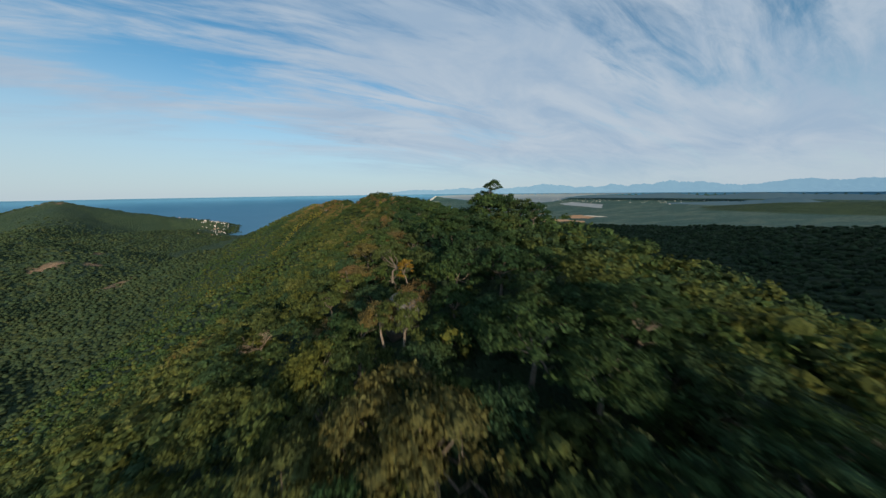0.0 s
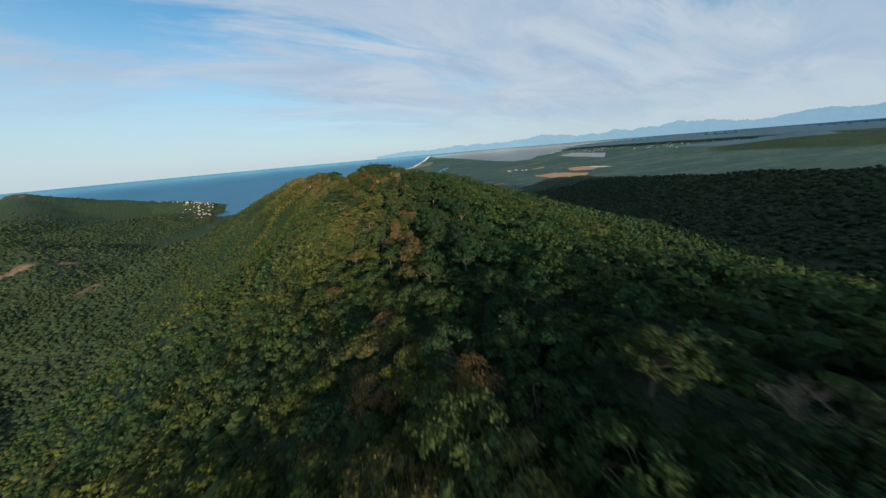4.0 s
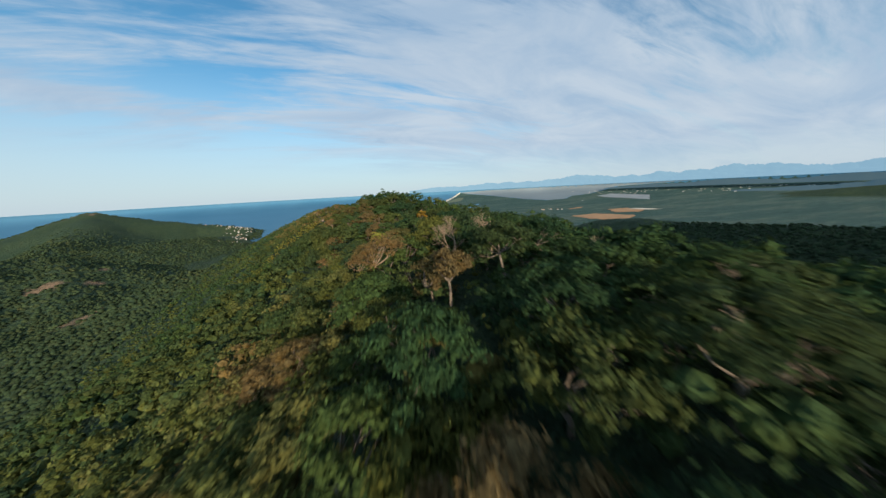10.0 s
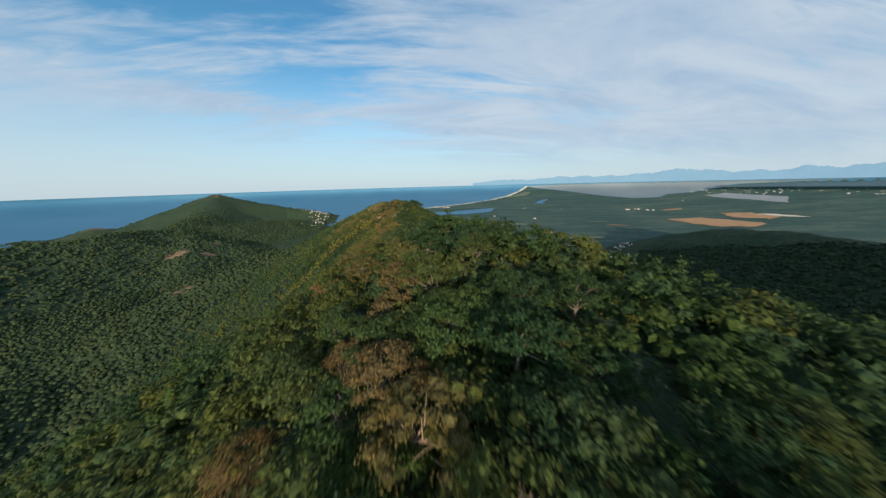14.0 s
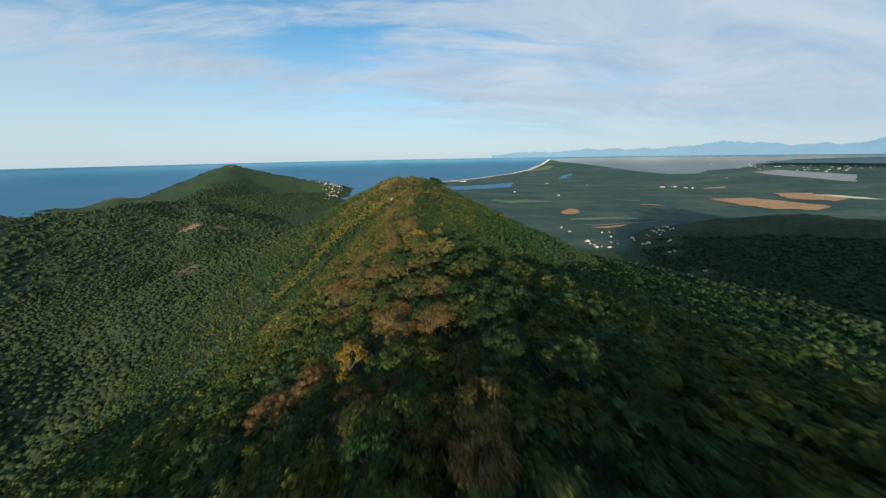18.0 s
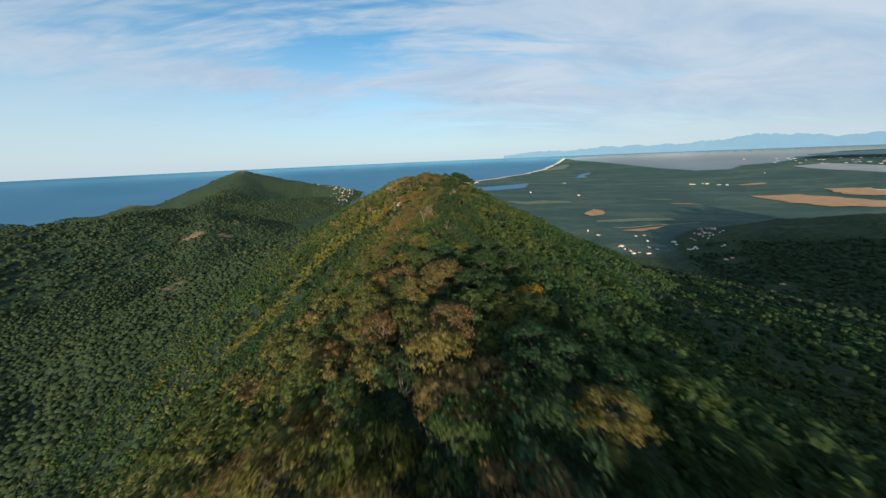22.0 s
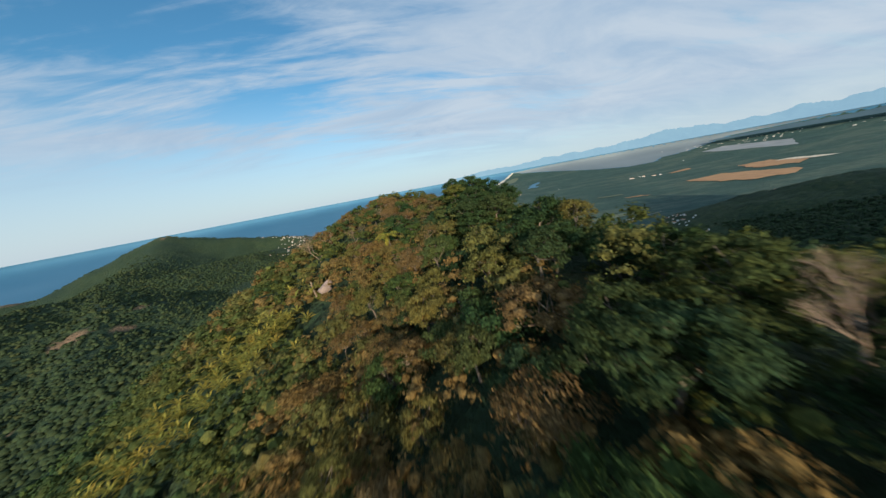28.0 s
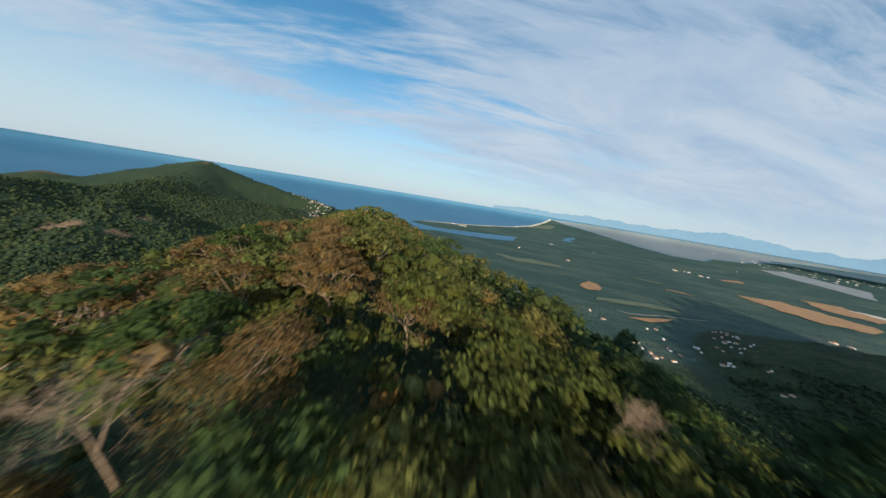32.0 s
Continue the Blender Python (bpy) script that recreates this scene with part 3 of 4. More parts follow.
patch("clearing", [(297, 1499), (458, 1578), (410, 1530), (357, 1494)], M_DRY, 5.0, "narrow clearing of reddish earth", "clearing")
patch("mud_flat", [(3444, 5312), (4182, 5844), (4060, 4712), (3190, 3765), (3237, 4732)], M_MUD, 3.0, "pale wet mud flat beside the bay", "mud flat")

M_MARSH = plain_material("marsh_grass", (0.060, 0.086, 0.050), (0.100, 0.112, 0.068), 0.03)
M_TRACK = plain_material("gravel_track", (0.22, 0.19, 0.15), (0.34, 0.30, 0.24), 0.1)


def strip(name, line, wide, mat, label, category, lift=4.5):
    """A long narrow piece of the plain along that line."""
    left, right = [], []
    for i, (x, y) in enumerate(line):
        (x0, y0), (x1, y1) = line[max(i - 1, 0)], line[min(i + 1, len(line) - 1)]
        d = math.hypot(x1 - x0, y1 - y0)
        w = wide * (0.5 if 0 < i < len(line) - 1 else 0.25)
        nx, ny = -(y1 - y0) / d * w, (x1 - x0) / d * w
        left.append((x + nx, y + ny))
        right.append((x - nx, y - ny))
    return patch(name, left + right[::-1], mat, lift, label, category)


strip("track", [(230, 1508), (361, 1553), (476, 1604), (615, 1660)], 5, M_TRACK, "pale gravel track across the plain", "track", 6.0)
strip("wet_meadow", [(935, 2965), (995, 2920), (1053, 2877)], 34, M_MARSH, "pale strip of wet meadow", "meadow")
strip("wet_meadow", [(1250, 3485), (1330, 3490), (1417, 3455)], 60, M_MARSH, "pale strip of wet meadow beside the river plain", "meadow")
strip("fallow_strip", [(1548, 3010), (1680, 3080), (1799, 3170)], 70, M_DRY, "narrow ochre fallow strip", "field")
strip("fallow_strip", [(720, 2125), (780, 2112), (830, 2095)], 26, M_DRY, "narrow strip of reddish earth", "field")
strip("wet_meadow", [(640, 2285), (720, 2272), (800, 2276)], 40, M_MARSH, "pale strip of wet meadow near the valley", "meadow")
strip("wet_meadow", [(-190, 2150), (-60, 2085), (60, 2150), (180, 2130)], 110, M_MARSH, "broad pale marsh below the ridge", "meadow", 4.0)
strip("wet_meadow", [(260, 5600), (560, 6200), (1000, 8200)], 330, M_MARSH, "pale dune grass behind the beach", "meadow", 4.0)
strip("wet_meadow", [(240, 1640), (420, 1690), (560, 1720)], 60, M_MARSH, "green meadow at the foot of the ridge", "meadow", 4.0)


def build_mountains():
    for name, r0, low, high, seed in (("mountain_range", 4608.0, -0.2, 1.0, 31), ("mountain_range", 4602.0, -0.5, 0.55, 37)):
        ang = np.radians(np.linspace(-4, 100, 500))
        rise = np.clip((np.degrees(ang) + 3) / 30, 0, 1) ** 1.2
        prof = 0.62 + 0.28 * wave(ang * 1000, ang * 0, seed, 160) + 0.14 * wave(ang * 1000, ang * 0, seed + 1, 45) + 0.06 * wave(ang * 1000, ang * 0, seed + 2, 14)
        tops = (0.12 + (high * 1.35) * prof * (0.25 + 0.75 * rise)) * np.clip((np.degrees(ang) + 4) / 6, 0, 1)
        rows = np.linspace(0, 1, 14)
        A, F = np.meshgrid(ang, rows)
        rr = r0 + 40 * F
        elev = np.radians(-0.8 + (tops[None, :] + 0.8) * F + 0.10 * F * (1 - F) * 4 * wave(A * 1000, F * 60, seed + 5, 25))
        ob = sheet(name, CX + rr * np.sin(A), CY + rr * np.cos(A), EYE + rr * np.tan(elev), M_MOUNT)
        tagged(ob, "mountain range on the far shore with a blue glow for haze", "backdrop", kind="structure")

    for r0, b0, b1, base, rise, seed in ((4380.0, 36, 110, -1.25, 0.75, 51), (4180.0, 52, 120, -2.3, 1.05, 57)):
        ang = np.radians(np.linspace(b0, b1, 260))
        ends = np.clip((np.degrees(ang) - b0) / 9, 0, 1)
        tops = base - 0.1 + ends * rise * (0.72 + 0.3 * wave(ang * 1000, ang * 0, seed, 150) + 0.08 * wave(ang * 1000, ang * 0, seed + 1, 30))
        A, F = np.meshgrid(ang, np.linspace(0, 1, 8))
        rr = r0 + 70 * F
        elev = np.radians(base - 0.25 + (tops[None, :] - base + 0.25) * F)
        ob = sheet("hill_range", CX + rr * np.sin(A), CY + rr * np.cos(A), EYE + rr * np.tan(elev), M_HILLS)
        tagged(ob, "dark low hills beyond the plain with a blue-green glow for haze", "backdrop", kind="structure")


build_mountains()


# ---- building blocks ----
def part(name, data, mat, parent, label=""):
    """One mesh object under a thing or a part; data is a bmesh or a mesh."""
    if isinstance(data, bmesh.types.BMesh):
        me = bpy.data.meshes.new(name)
        data.to_mesh(me)
        data.free()
        me.materials.append(mat)
    else:
        me = data
    ob = new(name, me)
    ob.parent = parent
    return tagged(ob, label) if label else ob


def mesh_of(name, verts, faces, mat, smooth=False):
    me = bpy.data.meshes.new(name)
    me.from_pydata([tuple(v) for v in verts], [], [tuple(f) for f in faces])
    me.polygons.foreach_set("use_smooth", [smooth] * len(me.polygons))
    me.materials.append(mat)
    return me


def tube(verts, faces, points, radii, sides=5):
    """Adds a tapered limb along the points."""
    start = len(verts)
    for i, (p, r) in enumerate(zip(points, radii)):
        a, b = points[max(i - 1, 0)], points[min(i + 1, len(points) - 1)]
        d = (b - a).normalized()
        s = d.orthogonal().normalized()
        t = d.cross(s)
        for k in range(sides):
            g = 2 * math.pi * k / sides
            verts.append(p + (s * math.cos(g) + t * math.sin(g)) * r)
    for i in range(len(points) - 1):
        for k in range(sides):
            a, b = start + i * sides + k, start + i * sides + (k + 1) % sides
            faces.append((a, b, b + sides, a + sides))
    n = len(points) - 1
    faces.append(tuple(start + n * sides + k for k in range(sides)))


def sprays(rng, centres, radii, per, length, width, flat=0.7, up=0.25, jitter=0.55, inner=0.5):
    """Leaf sprays as bent rhombs that fill the outer part of the clumps: an array of (n * 4, 3)."""
    n = len(centres) * per
    c, rad = np.repeat(centres, per, 0), np.repeat(radii, per)
    d = rng.normal(size=(n, 3))
    d[:, 2] = np.abs(d[:, 2]) * 1.0 - 0.35
    d /= np.linalg.norm(d, axis=1)[:, None]
    p = c + d * (rad * rng.uniform(inner, 1.22, n))[:, None] * np.array([1, 1, flat])
    out = c / (np.linalg.norm(c, axis=1)[:, None] + 0.5)
    nrm = d * 0.7 + out * 0.5 + np.array([0, 0, up]) + rng.normal(size=(n, 3)) * jitter
    nrm /= np.linalg.norm(nrm, axis=1)[:, None]
    t = np.cross(nrm, rng.normal(size=(n, 3)))
    t /= np.linalg.norm(t, axis=1)[:, None]
    t[:, 2] -= 0.25
    s = np.cross(nrm, t)
    le, wi = (length * rng.uniform(0.7, 1.3, n))[:, None], (width * rng.uniform(0.7, 1.3, n))[:, None]
    quad = np.stack([p - t * le * 0.5, p - s * wi * 0.5 + nrm * wi * 0.12, p + t * le * 0.5, p + s * wi * 0.5 + nrm * wi * 0.12], 1)
    return quad.reshape(-1, 3)


def ball(level):
    bm = bmesh.new()
    bmesh.ops.create_icosphere(bm, subdivisions=level, radius=1.0)  # 1 is the plain icosahedron
    v = np.array([x.co[:] for x in bm.verts])
    f = np.array([[x.index for x in face.verts] for face in bm.faces])
    bm.free()
    return v, f[(v[f][:, :, 2].mean(1) > -0.45)]


BALLS = {0: ball(1), 1: ball(2)}


def lumps(rng, centres, radii, level, flat=0.75, uneven=0.16):
    """Leafy clumps as uneven balls: points and triangles."""
    v, f = BALLS[level]
    V, F = [], []
    for c, r in zip(centres, radii):
        k = rng.normal(size=(3, 3)) * 2.2
        swell = 1 + uneven * (np.sin(v @ k[0]) + np.sin(v @ k[1] + 1) + 0.6 * np.sin(1.7 * v @ k[2])) / 1.6 + rng.normal(size=len(v)) * 0.05
        F.append(f + len(V) * len(v))
        V.append(c + v * (r * swell)[:, None] * np.array([1, 1, flat]))
    return np.concatenate(V), np.concatenate(F)


def with_sprays(solid, quads):
    """Clumps and sprays as one set of points and triangles."""
    V, F = solid
    q = np.arange(len(quads)).reshape(-1, 4) + len(V)
    return np.concatenate([V, quads]), np.concatenate([F, q[:, [0, 1, 2]], q[:, [0, 2, 3]]])


def crown_points(rng, R, high, clumps, spread=1.0):
    """Centres and radii of the clumps of a dome-shaped crown, and all of it centred on its middle."""
    out = []
    for _ in range(clumps):
        a, f = rng.uniform(0, 6.283), math.sqrt(rng.uniform(0.02, 1))
        z = high * (1 - f**2 * 0.95) * rng.uniform(0.7, 1.05) - high * 0.35
        if rng.uniform() < 0.3:
            z -= rng.uniform(0.3, 0.95) * high
        out.append((R * f * math.cos(a) * spread, R * f * math.sin(a) * spread, z))
    return np.array(out), R * rng.uniform(0.22, 0.36, clumps) * (24 / max(clumps, 24)) ** 0.4


# ---- trees ----
CROWN_Z = 4.4          # height of a crown's middle over the foot of its tree


def trunk_mesh(rng, centres, mat, name="trunk", lean=0.6, thick=0.18, fork=1.7):
    """A stem that forks into limbs, each reaching for one of the clumps."""
    verts, faces = [], []
    tip = Vector((rng.normal() * lean, rng.normal() * lean, fork))
    mid = Vector((tip.x * 0.3 + rng.normal() * 0.15, tip.y * 0.3, fork * 0.5))
    tube(verts, faces, [Vector((0, 0, -1.5)), mid, tip], [thick * 1.25, thick, thick * 0.85], 6)
    for c in centres:
        end = Vector((c[0], c[1], c[2] + CROWN_Z))
        way = end - tip
        m1 = tip + way * 0.35 + Vector((rng.normal() * 0.25, rng.normal() * 0.25, -0.1))
        m2 = tip + way * 0.7 + Vector((rng.normal() * 0.25, rng.normal() * 0.25, 0.1))
        tube(verts, faces, [tip, m1, m2, end], [thick * 0.6, thick * 0.42, thick * 0.26, thick * 0.1], 4)
        for _ in range(2):
            side = m2 + Vector((rng.normal() * 0.7, rng.normal() * 0.7, rng.uniform(0.2, 0.9)))
            tube(verts, faces, [m2, (m2 + side) / 2 + Vector((rng.normal() * 0.1, rng.normal() * 0.1, 0.08)), side], [thick * 0.2, thick * 0.14, 0.02], 3)
    return mesh_of(name, verts, faces, mat, True)


def leafy_tree(seed, R, high, clumps, per, leaf, mat, bark, label, name, group, limbs=7, flat=0.7, core=0.5):
    rng = np.random.RandomState(seed)
    centres, radii = crown_points(rng, R, high, clumps)
    ob = tagged(new(name), label, "tree", group)
    part("trunk", trunk_mesh(rng, centres[:limbs], bark, thick=0.18 if core else 0.10), bark, ob)
    q = sprays(rng, centres, radii, per, leaf, leaf * 0.55, flat)
    V, F = with_sprays(lumps(rng, centres, radii * core, 0), q) if core else (q, np.arange(len(q)).reshape(-1, 4))
    crown = from_arrays("crown", V + np.array([0, 0, CROWN_Z]), F, mat, smooth=False)
    crown.parent = ob
    return ob


def bare_tree(seed, high, width, label, group):
    """A leafless tree: a fan of limbs that fork into thin twigs."""
    rng = np.random.RandomState(seed)
    ob = tagged(new("bare_tree"), label, "tree", group)
    stem, faces, twigs, tf = [], [], [], []

    def grow(p, d, length, r, depth):
        bend = Vector((rng.normal() * 0.18, rng.normal() * 0.18, 0.06))
        m, e = p + d * length * 0.5 + bend * length * 0.25, p + (d + bend * 0.6).normalized() * length
        if depth < 3:
            tube(stem, faces, [p, m, e], [r, r * 0.8, r * 0.62], 5 if depth < 2 else 4)
        else:
            tube(twigs, tf, [p, m, e], [r, r * 0.75, max(r * 0.4, 0.010)], 3)
        if depth == 6:
            return
        for _ in range((2, 4, 3, 3, 3, 2)[depth]):
            side = Vector((rng.normal() * width, rng.normal() * width, rng.normal() * 0.35 + 0.22))
            grow(e if rng.uniform() < 0.7 else m, (d * 0.75 + side * 0.75).normalized(), length * rng.uniform(0.58, 0.82), r * 0.56, depth + 1)

    grow(Vector((0, 0, -1.5)), Vector((0.1, 0.05, 1)).normalized(), high * 0.40, 0.15, 0)
    part("trunk", mesh_of("trunk", stem, faces, M_PALEBARK, True), M_PALEBARK, ob)
    tagged(part("twigwork", mesh_of("twigwork", twigs, tf, M_PALEBARK), M_PALEBARK, ob, "thin grey leafless twigs"), kind="stuff")
    return ob


def palm_tree(seed, fronds, high, label):
    rng = np.random.RandomState(seed)
    ob = tagged(new("palm_tree"), label, "palm tree")
    v, f = [], []
    tube(v, f, [Vector((0, 0, -1)), Vector((0.1, 0, high * 0.5)), Vector((0.05, 0.1, high))], [0.16, 0.13, 0.11], 7)
    part("trunk", mesh_of("trunk", v, f, M_BARK, True), M_BARK, ob)
    for i in range(fronds):
        a, rise, length = 6.283 * i / fronds + rng.normal() * 0.15, rng.uniform(0.45, 1.5), rng.uniform(2.7, 3.5)
        out, v, f = Vector((math.cos(a), math.sin(a), 0)), [], []
        side = Vector((-out.y, out.x, 0))
        pts = []
        for k in range(9):
            s = k / 8
            pts.append(Vector((0.05, 0.1, high)) + out * length * s * (1 - 0.12 * s) + Vector((0, 0, rise * length * s * 0.8 - 1.15 * length * s * s * 0.75)))
        tube(v, f, pts, [0.04 * (1 - 0.8 * k / 8) + 0.006 for k in range(9)], 3)
        for k in range(1, 8):
            for u in (0, 0.33, 0.67):
                p = pts[k].lerp(pts[k + 1], u)
                d = (pts[k + 1] - pts[k]).normalized()
                ll = 0.75 * math.sin(math.pi * (0.12 + 0.8 * (k + u) / 8)) + 0.1
                for sg in (-1, 1):
                    tip = p + side * sg * ll + d * ll * 0.5 + Vector((0, 0, -0.28 * ll + rng.normal() * 0.05))
                    b = len(v)
                    v += [p - d * 0.07, p + d * 0.09, tip]
                    f.append((b, b + 1, b + 2))
        part("frond", mesh_of("frond", v, f, M_PALM), M_PALM, ob)
    return ob


GREEN_LABEL, BROWN_LABEL = "dense green broad-leaved tree on the wooded ridge", "brownish thin-leaved tree with pale limbs on the ridge"
DEEP_SHADE_LABEL = "dark green dense-leaved tree, its colour deepened for shade on the eastern flank"
OLIVE_LABEL = "olive-yellow tree catching the low sun on the knoll"
ORANGE_LABEL, BARE_LABEL = "tree with yellow-orange leaves among green woods", "leafless pale grey tree with fine twigs"
green_set = [leafy_tree(100 + i, R, h, c, n, 0.36, M_LEAF, M_BARK, GREEN_LABEL, "tree", "trees on the ridge")
             for i, (R, h, c, n) in enumerate(((3.6, 2.8, 44, 64), (3.1, 3.4, 38, 66), (4.2, 2.6, 52, 60), (3.4, 3.0, 36, 70), (3.8, 3.6, 48, 60), (2.8, 2.6, 32, 64)))]
brown_set = [leafy_tree(140 + i, R, h, c, n, 0.23, M_BROWN, M_PALEBARK, BROWN_LABEL, "brown_tree", "brown trees on the ridge", limbs=12, core=(0, 0, 0.55)[i])
             for i, (R, h, c, n) in enumerate(((3.6, 2.4, 46, 64), (3.0, 2.8, 40, 64), (4.0, 2.2, 52, 60)))]
orange_set = [leafy_tree(160 + i, R, h, c, n, 0.32, M_ORANGE, M_BARK, ORANGE_LABEL, "orange_tree", "orange trees on the ridge") for i, (R, h, c, n) in enumerate(((3.0, 2.6, 36, 66), (2.5, 3.0, 30, 66)))]
bare_set = [bare_tree(180, 8.5, 0.75, BARE_LABEL, "bare trees on the ridge"), bare_tree(181, 7.5, 0.55, BARE_LABEL, "bare trees on the ridge"), bare_tree(183, 8.0, 0.9, BARE_LABEL, "bare trees on the ridge")]

def scatter(seed, step, x0, x1, y0, y1):
    rng = np.random.RandomState(seed)
    gx, gy = np.meshgrid(np.arange(x0, x1, step), np.arange(y0, y1, step))
    gx[1::2] += step / 2
    x, y = (gx + rng.uniform(-0.42, 0.42, gx.shape) * step).ravel(), (gy + rng.uniform(-0.42, 0.42, gy.shape) * step).ravel()
    return x, y, rng


olive_set = [leafy_tree(200 + i, R, h, c, n, 0.34, M_OLIVE, M_BARK, OLIVE_LABEL, "olive_tree", "olive-green trees on the knoll")
             for i, (R, h, c, n) in enumerate(((3.3, 2.8, 42, 64), (2.9, 3.2, 36, 64), (3.7, 2.6, 46, 60)))]
deep_shade_set = [leafy_tree(220 + i, R, h, c, n, 0.36, M_DEEP_SHADE, M_BARK, DEEP_SHADE_LABEL, "dark_tree", "dark trees on the eastern flank")
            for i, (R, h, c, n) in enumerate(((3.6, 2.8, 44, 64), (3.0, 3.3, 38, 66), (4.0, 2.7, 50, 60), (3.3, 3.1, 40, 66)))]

# places kept free for single things: x, y, radius
KEPT = []
SPECIAL = []


def single(kind, x, y, top, scale, turn):
    """A tree of its own, with its top at that height."""
    KEPT.append((x, y, 2.6 * scale))
    SPECIAL.append((kind, x, y, top, scale, turn))


single(deep_shade_set[1], 13, 68, 299.8, 0.75, 40)
single(green_set[3], -12, 34.2, 290.4, 0.7, 0)
single(green_set[1], -10.3, 21.5, 288.4, 0.62, 120)
single(green_set[5], -12.2, 22.6, 287.6, 0.6, 30)
single(orange_set[1], -10, 32.4, 288.6, 0.42, 0)
single(bare_set[0], -199, 596, 272.5, 1.8, 70)
single(bare_set[1], -128, 481, 277.0, 0.85, 10)
single(bare_set[1], -125.2, 484.5, 277.2, 0.8, 130)
single(bare_set[1], -21.8, 221, 293.0, 0.7, 200)
single(bare_set[2], -17, 226, 293.4, 0.6, 20)
single(bare_set[1], -20.4, 226.5, 293.2, 0.65, 80)
single(bare_set[1], -16.4, 221.5, 293.6, 0.65, 140)
single(brown_set[1], -29.5, 222.5, 292.5, 0.9, 0)
single(brown_set[2], -40, 272, 291.0, 0.95, 0)
single(orange_set[1], -26, 264, 291.6, 0.65, 0)
single(orange_set[0], -92, 400.5, 281.0, 1.35, 0)
single(orange_set[1], -84, 349, 277.6, 1.0, 50)
single(brown_set[0], -79.5, 355.5, 281.0, 0.95, 0)
single(brown_set[2], -98, 344.5, 266.5, 1.0, 0)
single(green_set[3], -186.9, 610, 279.8, 0.9, 0)
single(deep_shade_set[2], -142.4, 588.8, 283.6, 0.9, 0)
single(deep_shade_set[1], -146.6, 575, 283.4, 0.66, 60)
single(deep_shade_set[0], -142, 566.8, 281.2, 0.7, 60)
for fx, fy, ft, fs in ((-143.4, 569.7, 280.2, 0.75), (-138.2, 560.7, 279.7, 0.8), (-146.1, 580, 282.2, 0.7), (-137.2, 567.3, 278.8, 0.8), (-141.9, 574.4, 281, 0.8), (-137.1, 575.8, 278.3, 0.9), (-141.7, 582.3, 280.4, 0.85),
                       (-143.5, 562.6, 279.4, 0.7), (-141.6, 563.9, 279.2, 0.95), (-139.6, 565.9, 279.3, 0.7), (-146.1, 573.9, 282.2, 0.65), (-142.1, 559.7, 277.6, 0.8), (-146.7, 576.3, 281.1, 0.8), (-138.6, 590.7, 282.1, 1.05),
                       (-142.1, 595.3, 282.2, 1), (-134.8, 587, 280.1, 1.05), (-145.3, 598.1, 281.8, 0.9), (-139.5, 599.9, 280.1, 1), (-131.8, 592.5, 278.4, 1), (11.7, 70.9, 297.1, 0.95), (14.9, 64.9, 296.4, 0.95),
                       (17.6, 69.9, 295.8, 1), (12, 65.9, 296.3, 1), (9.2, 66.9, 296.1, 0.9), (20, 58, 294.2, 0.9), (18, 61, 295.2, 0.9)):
    single(deep_shade_set[int(-fx) % 4] if int(fy) % 3 else green_set[int(-fx) % 6], fx, fy, ft, fs, fy * 7)
single(brown_set[0], -164.5, 603, 281.0, 0.68, 0)
single(brown_set[2], -171, 603.5, 281.4, 0.7, 90)
single(brown_set[1], -169, 597, 280.0, 0.65, 40)
single(green_set[2], -176, 598, 278.6, 0.8, 10)
single(olive_set[1], -171.6, 612.8, 282.0, 0.75, 100)
single(brown_set[0], -179.8, 614.6, 281.6, 0.75, 220)
single(brown_set[0], -166, 584, 279.0, 0.75, 200)
single(brown_set[1], -180.5, 603.5, 279.4, 0.95, 130)
single(brown_set[2], -190.5, 604.5, 275.6, 0.95, 20)
single(bare_set[2], -171.5, 593, 278.8, 0.6, 200)
single(bare_set[1], -182, 591.5, 273.5, 0.85, 250)
single(brown_set[1], -23.7, 149.5, 284.0, 0.65, 30)
single(green_set[1], -24.2, 180.5, 290.0, 0.85, 60)
single(orange_set[0], -372, 482, 128.0, 1.9, 0)
CLEARINGS = [(-10.6, 26.5, 3.0), (-158, 559.0, 2.0), (-185.5, 569, 5.0), (-180.5, 563, 3.8)]
for bx, by, bt, bs, bw in ((-192.6, 611, 277.8, 0.95, 0), (-174.3, 606.7, 281.6, 0.75, 80), (-176, 611, 282.0, 0.8, 150), (-201.5, 605, 273.6, 1.0, 210), (-183, 618, 281.4, 0.9, 300), (-196, 622, 278.6, 1.0, 20)):
    single(brown_set[2], bx, by, bt, bs, bw)
KEPT += [(-167, 608.8, 3.0), (-185.8, 574, 3.8), (-188.8, 575, 2.2), (-11.4, 30.6, 2.6), (-10.6, 26, 2.8), (-160, 564, 3.2), (-34.5, 246.5, 3.2), (-190, 632, 3.2)]
ROCKS = [(-185.6, 575, 260.6, 3.4), (-11.4, 31.0, 281.4, 3.8)]
for rx, ry, rz, rs in ROCKS:
    CLEARINGS.append((rx, ry, rs * 0.85))
PALMS = [(-161, 566.5, 271.2, 3.6), (-34.5, 246.5, 285.0, 3.5), (-190, 632, 272, 4.0)]
for px, py, pz, ph in PALMS:
    CLEARINGS.append((px, py, 1.3))


STRIP = [(-192, 566), (-205, 564), (-218, 560), (-230, 553), (-238, 540), (-244, 518), (-252, 500), (-262, 484)]
for (ax, ay), (bx, by) in zip(STRIP, STRIP[1:]):
    for f in (0.0, 0.25, 0.5, 0.75):
        KEPT.append((ax + (bx - ax) * f, ay + (by - ay) * f, 3.6))


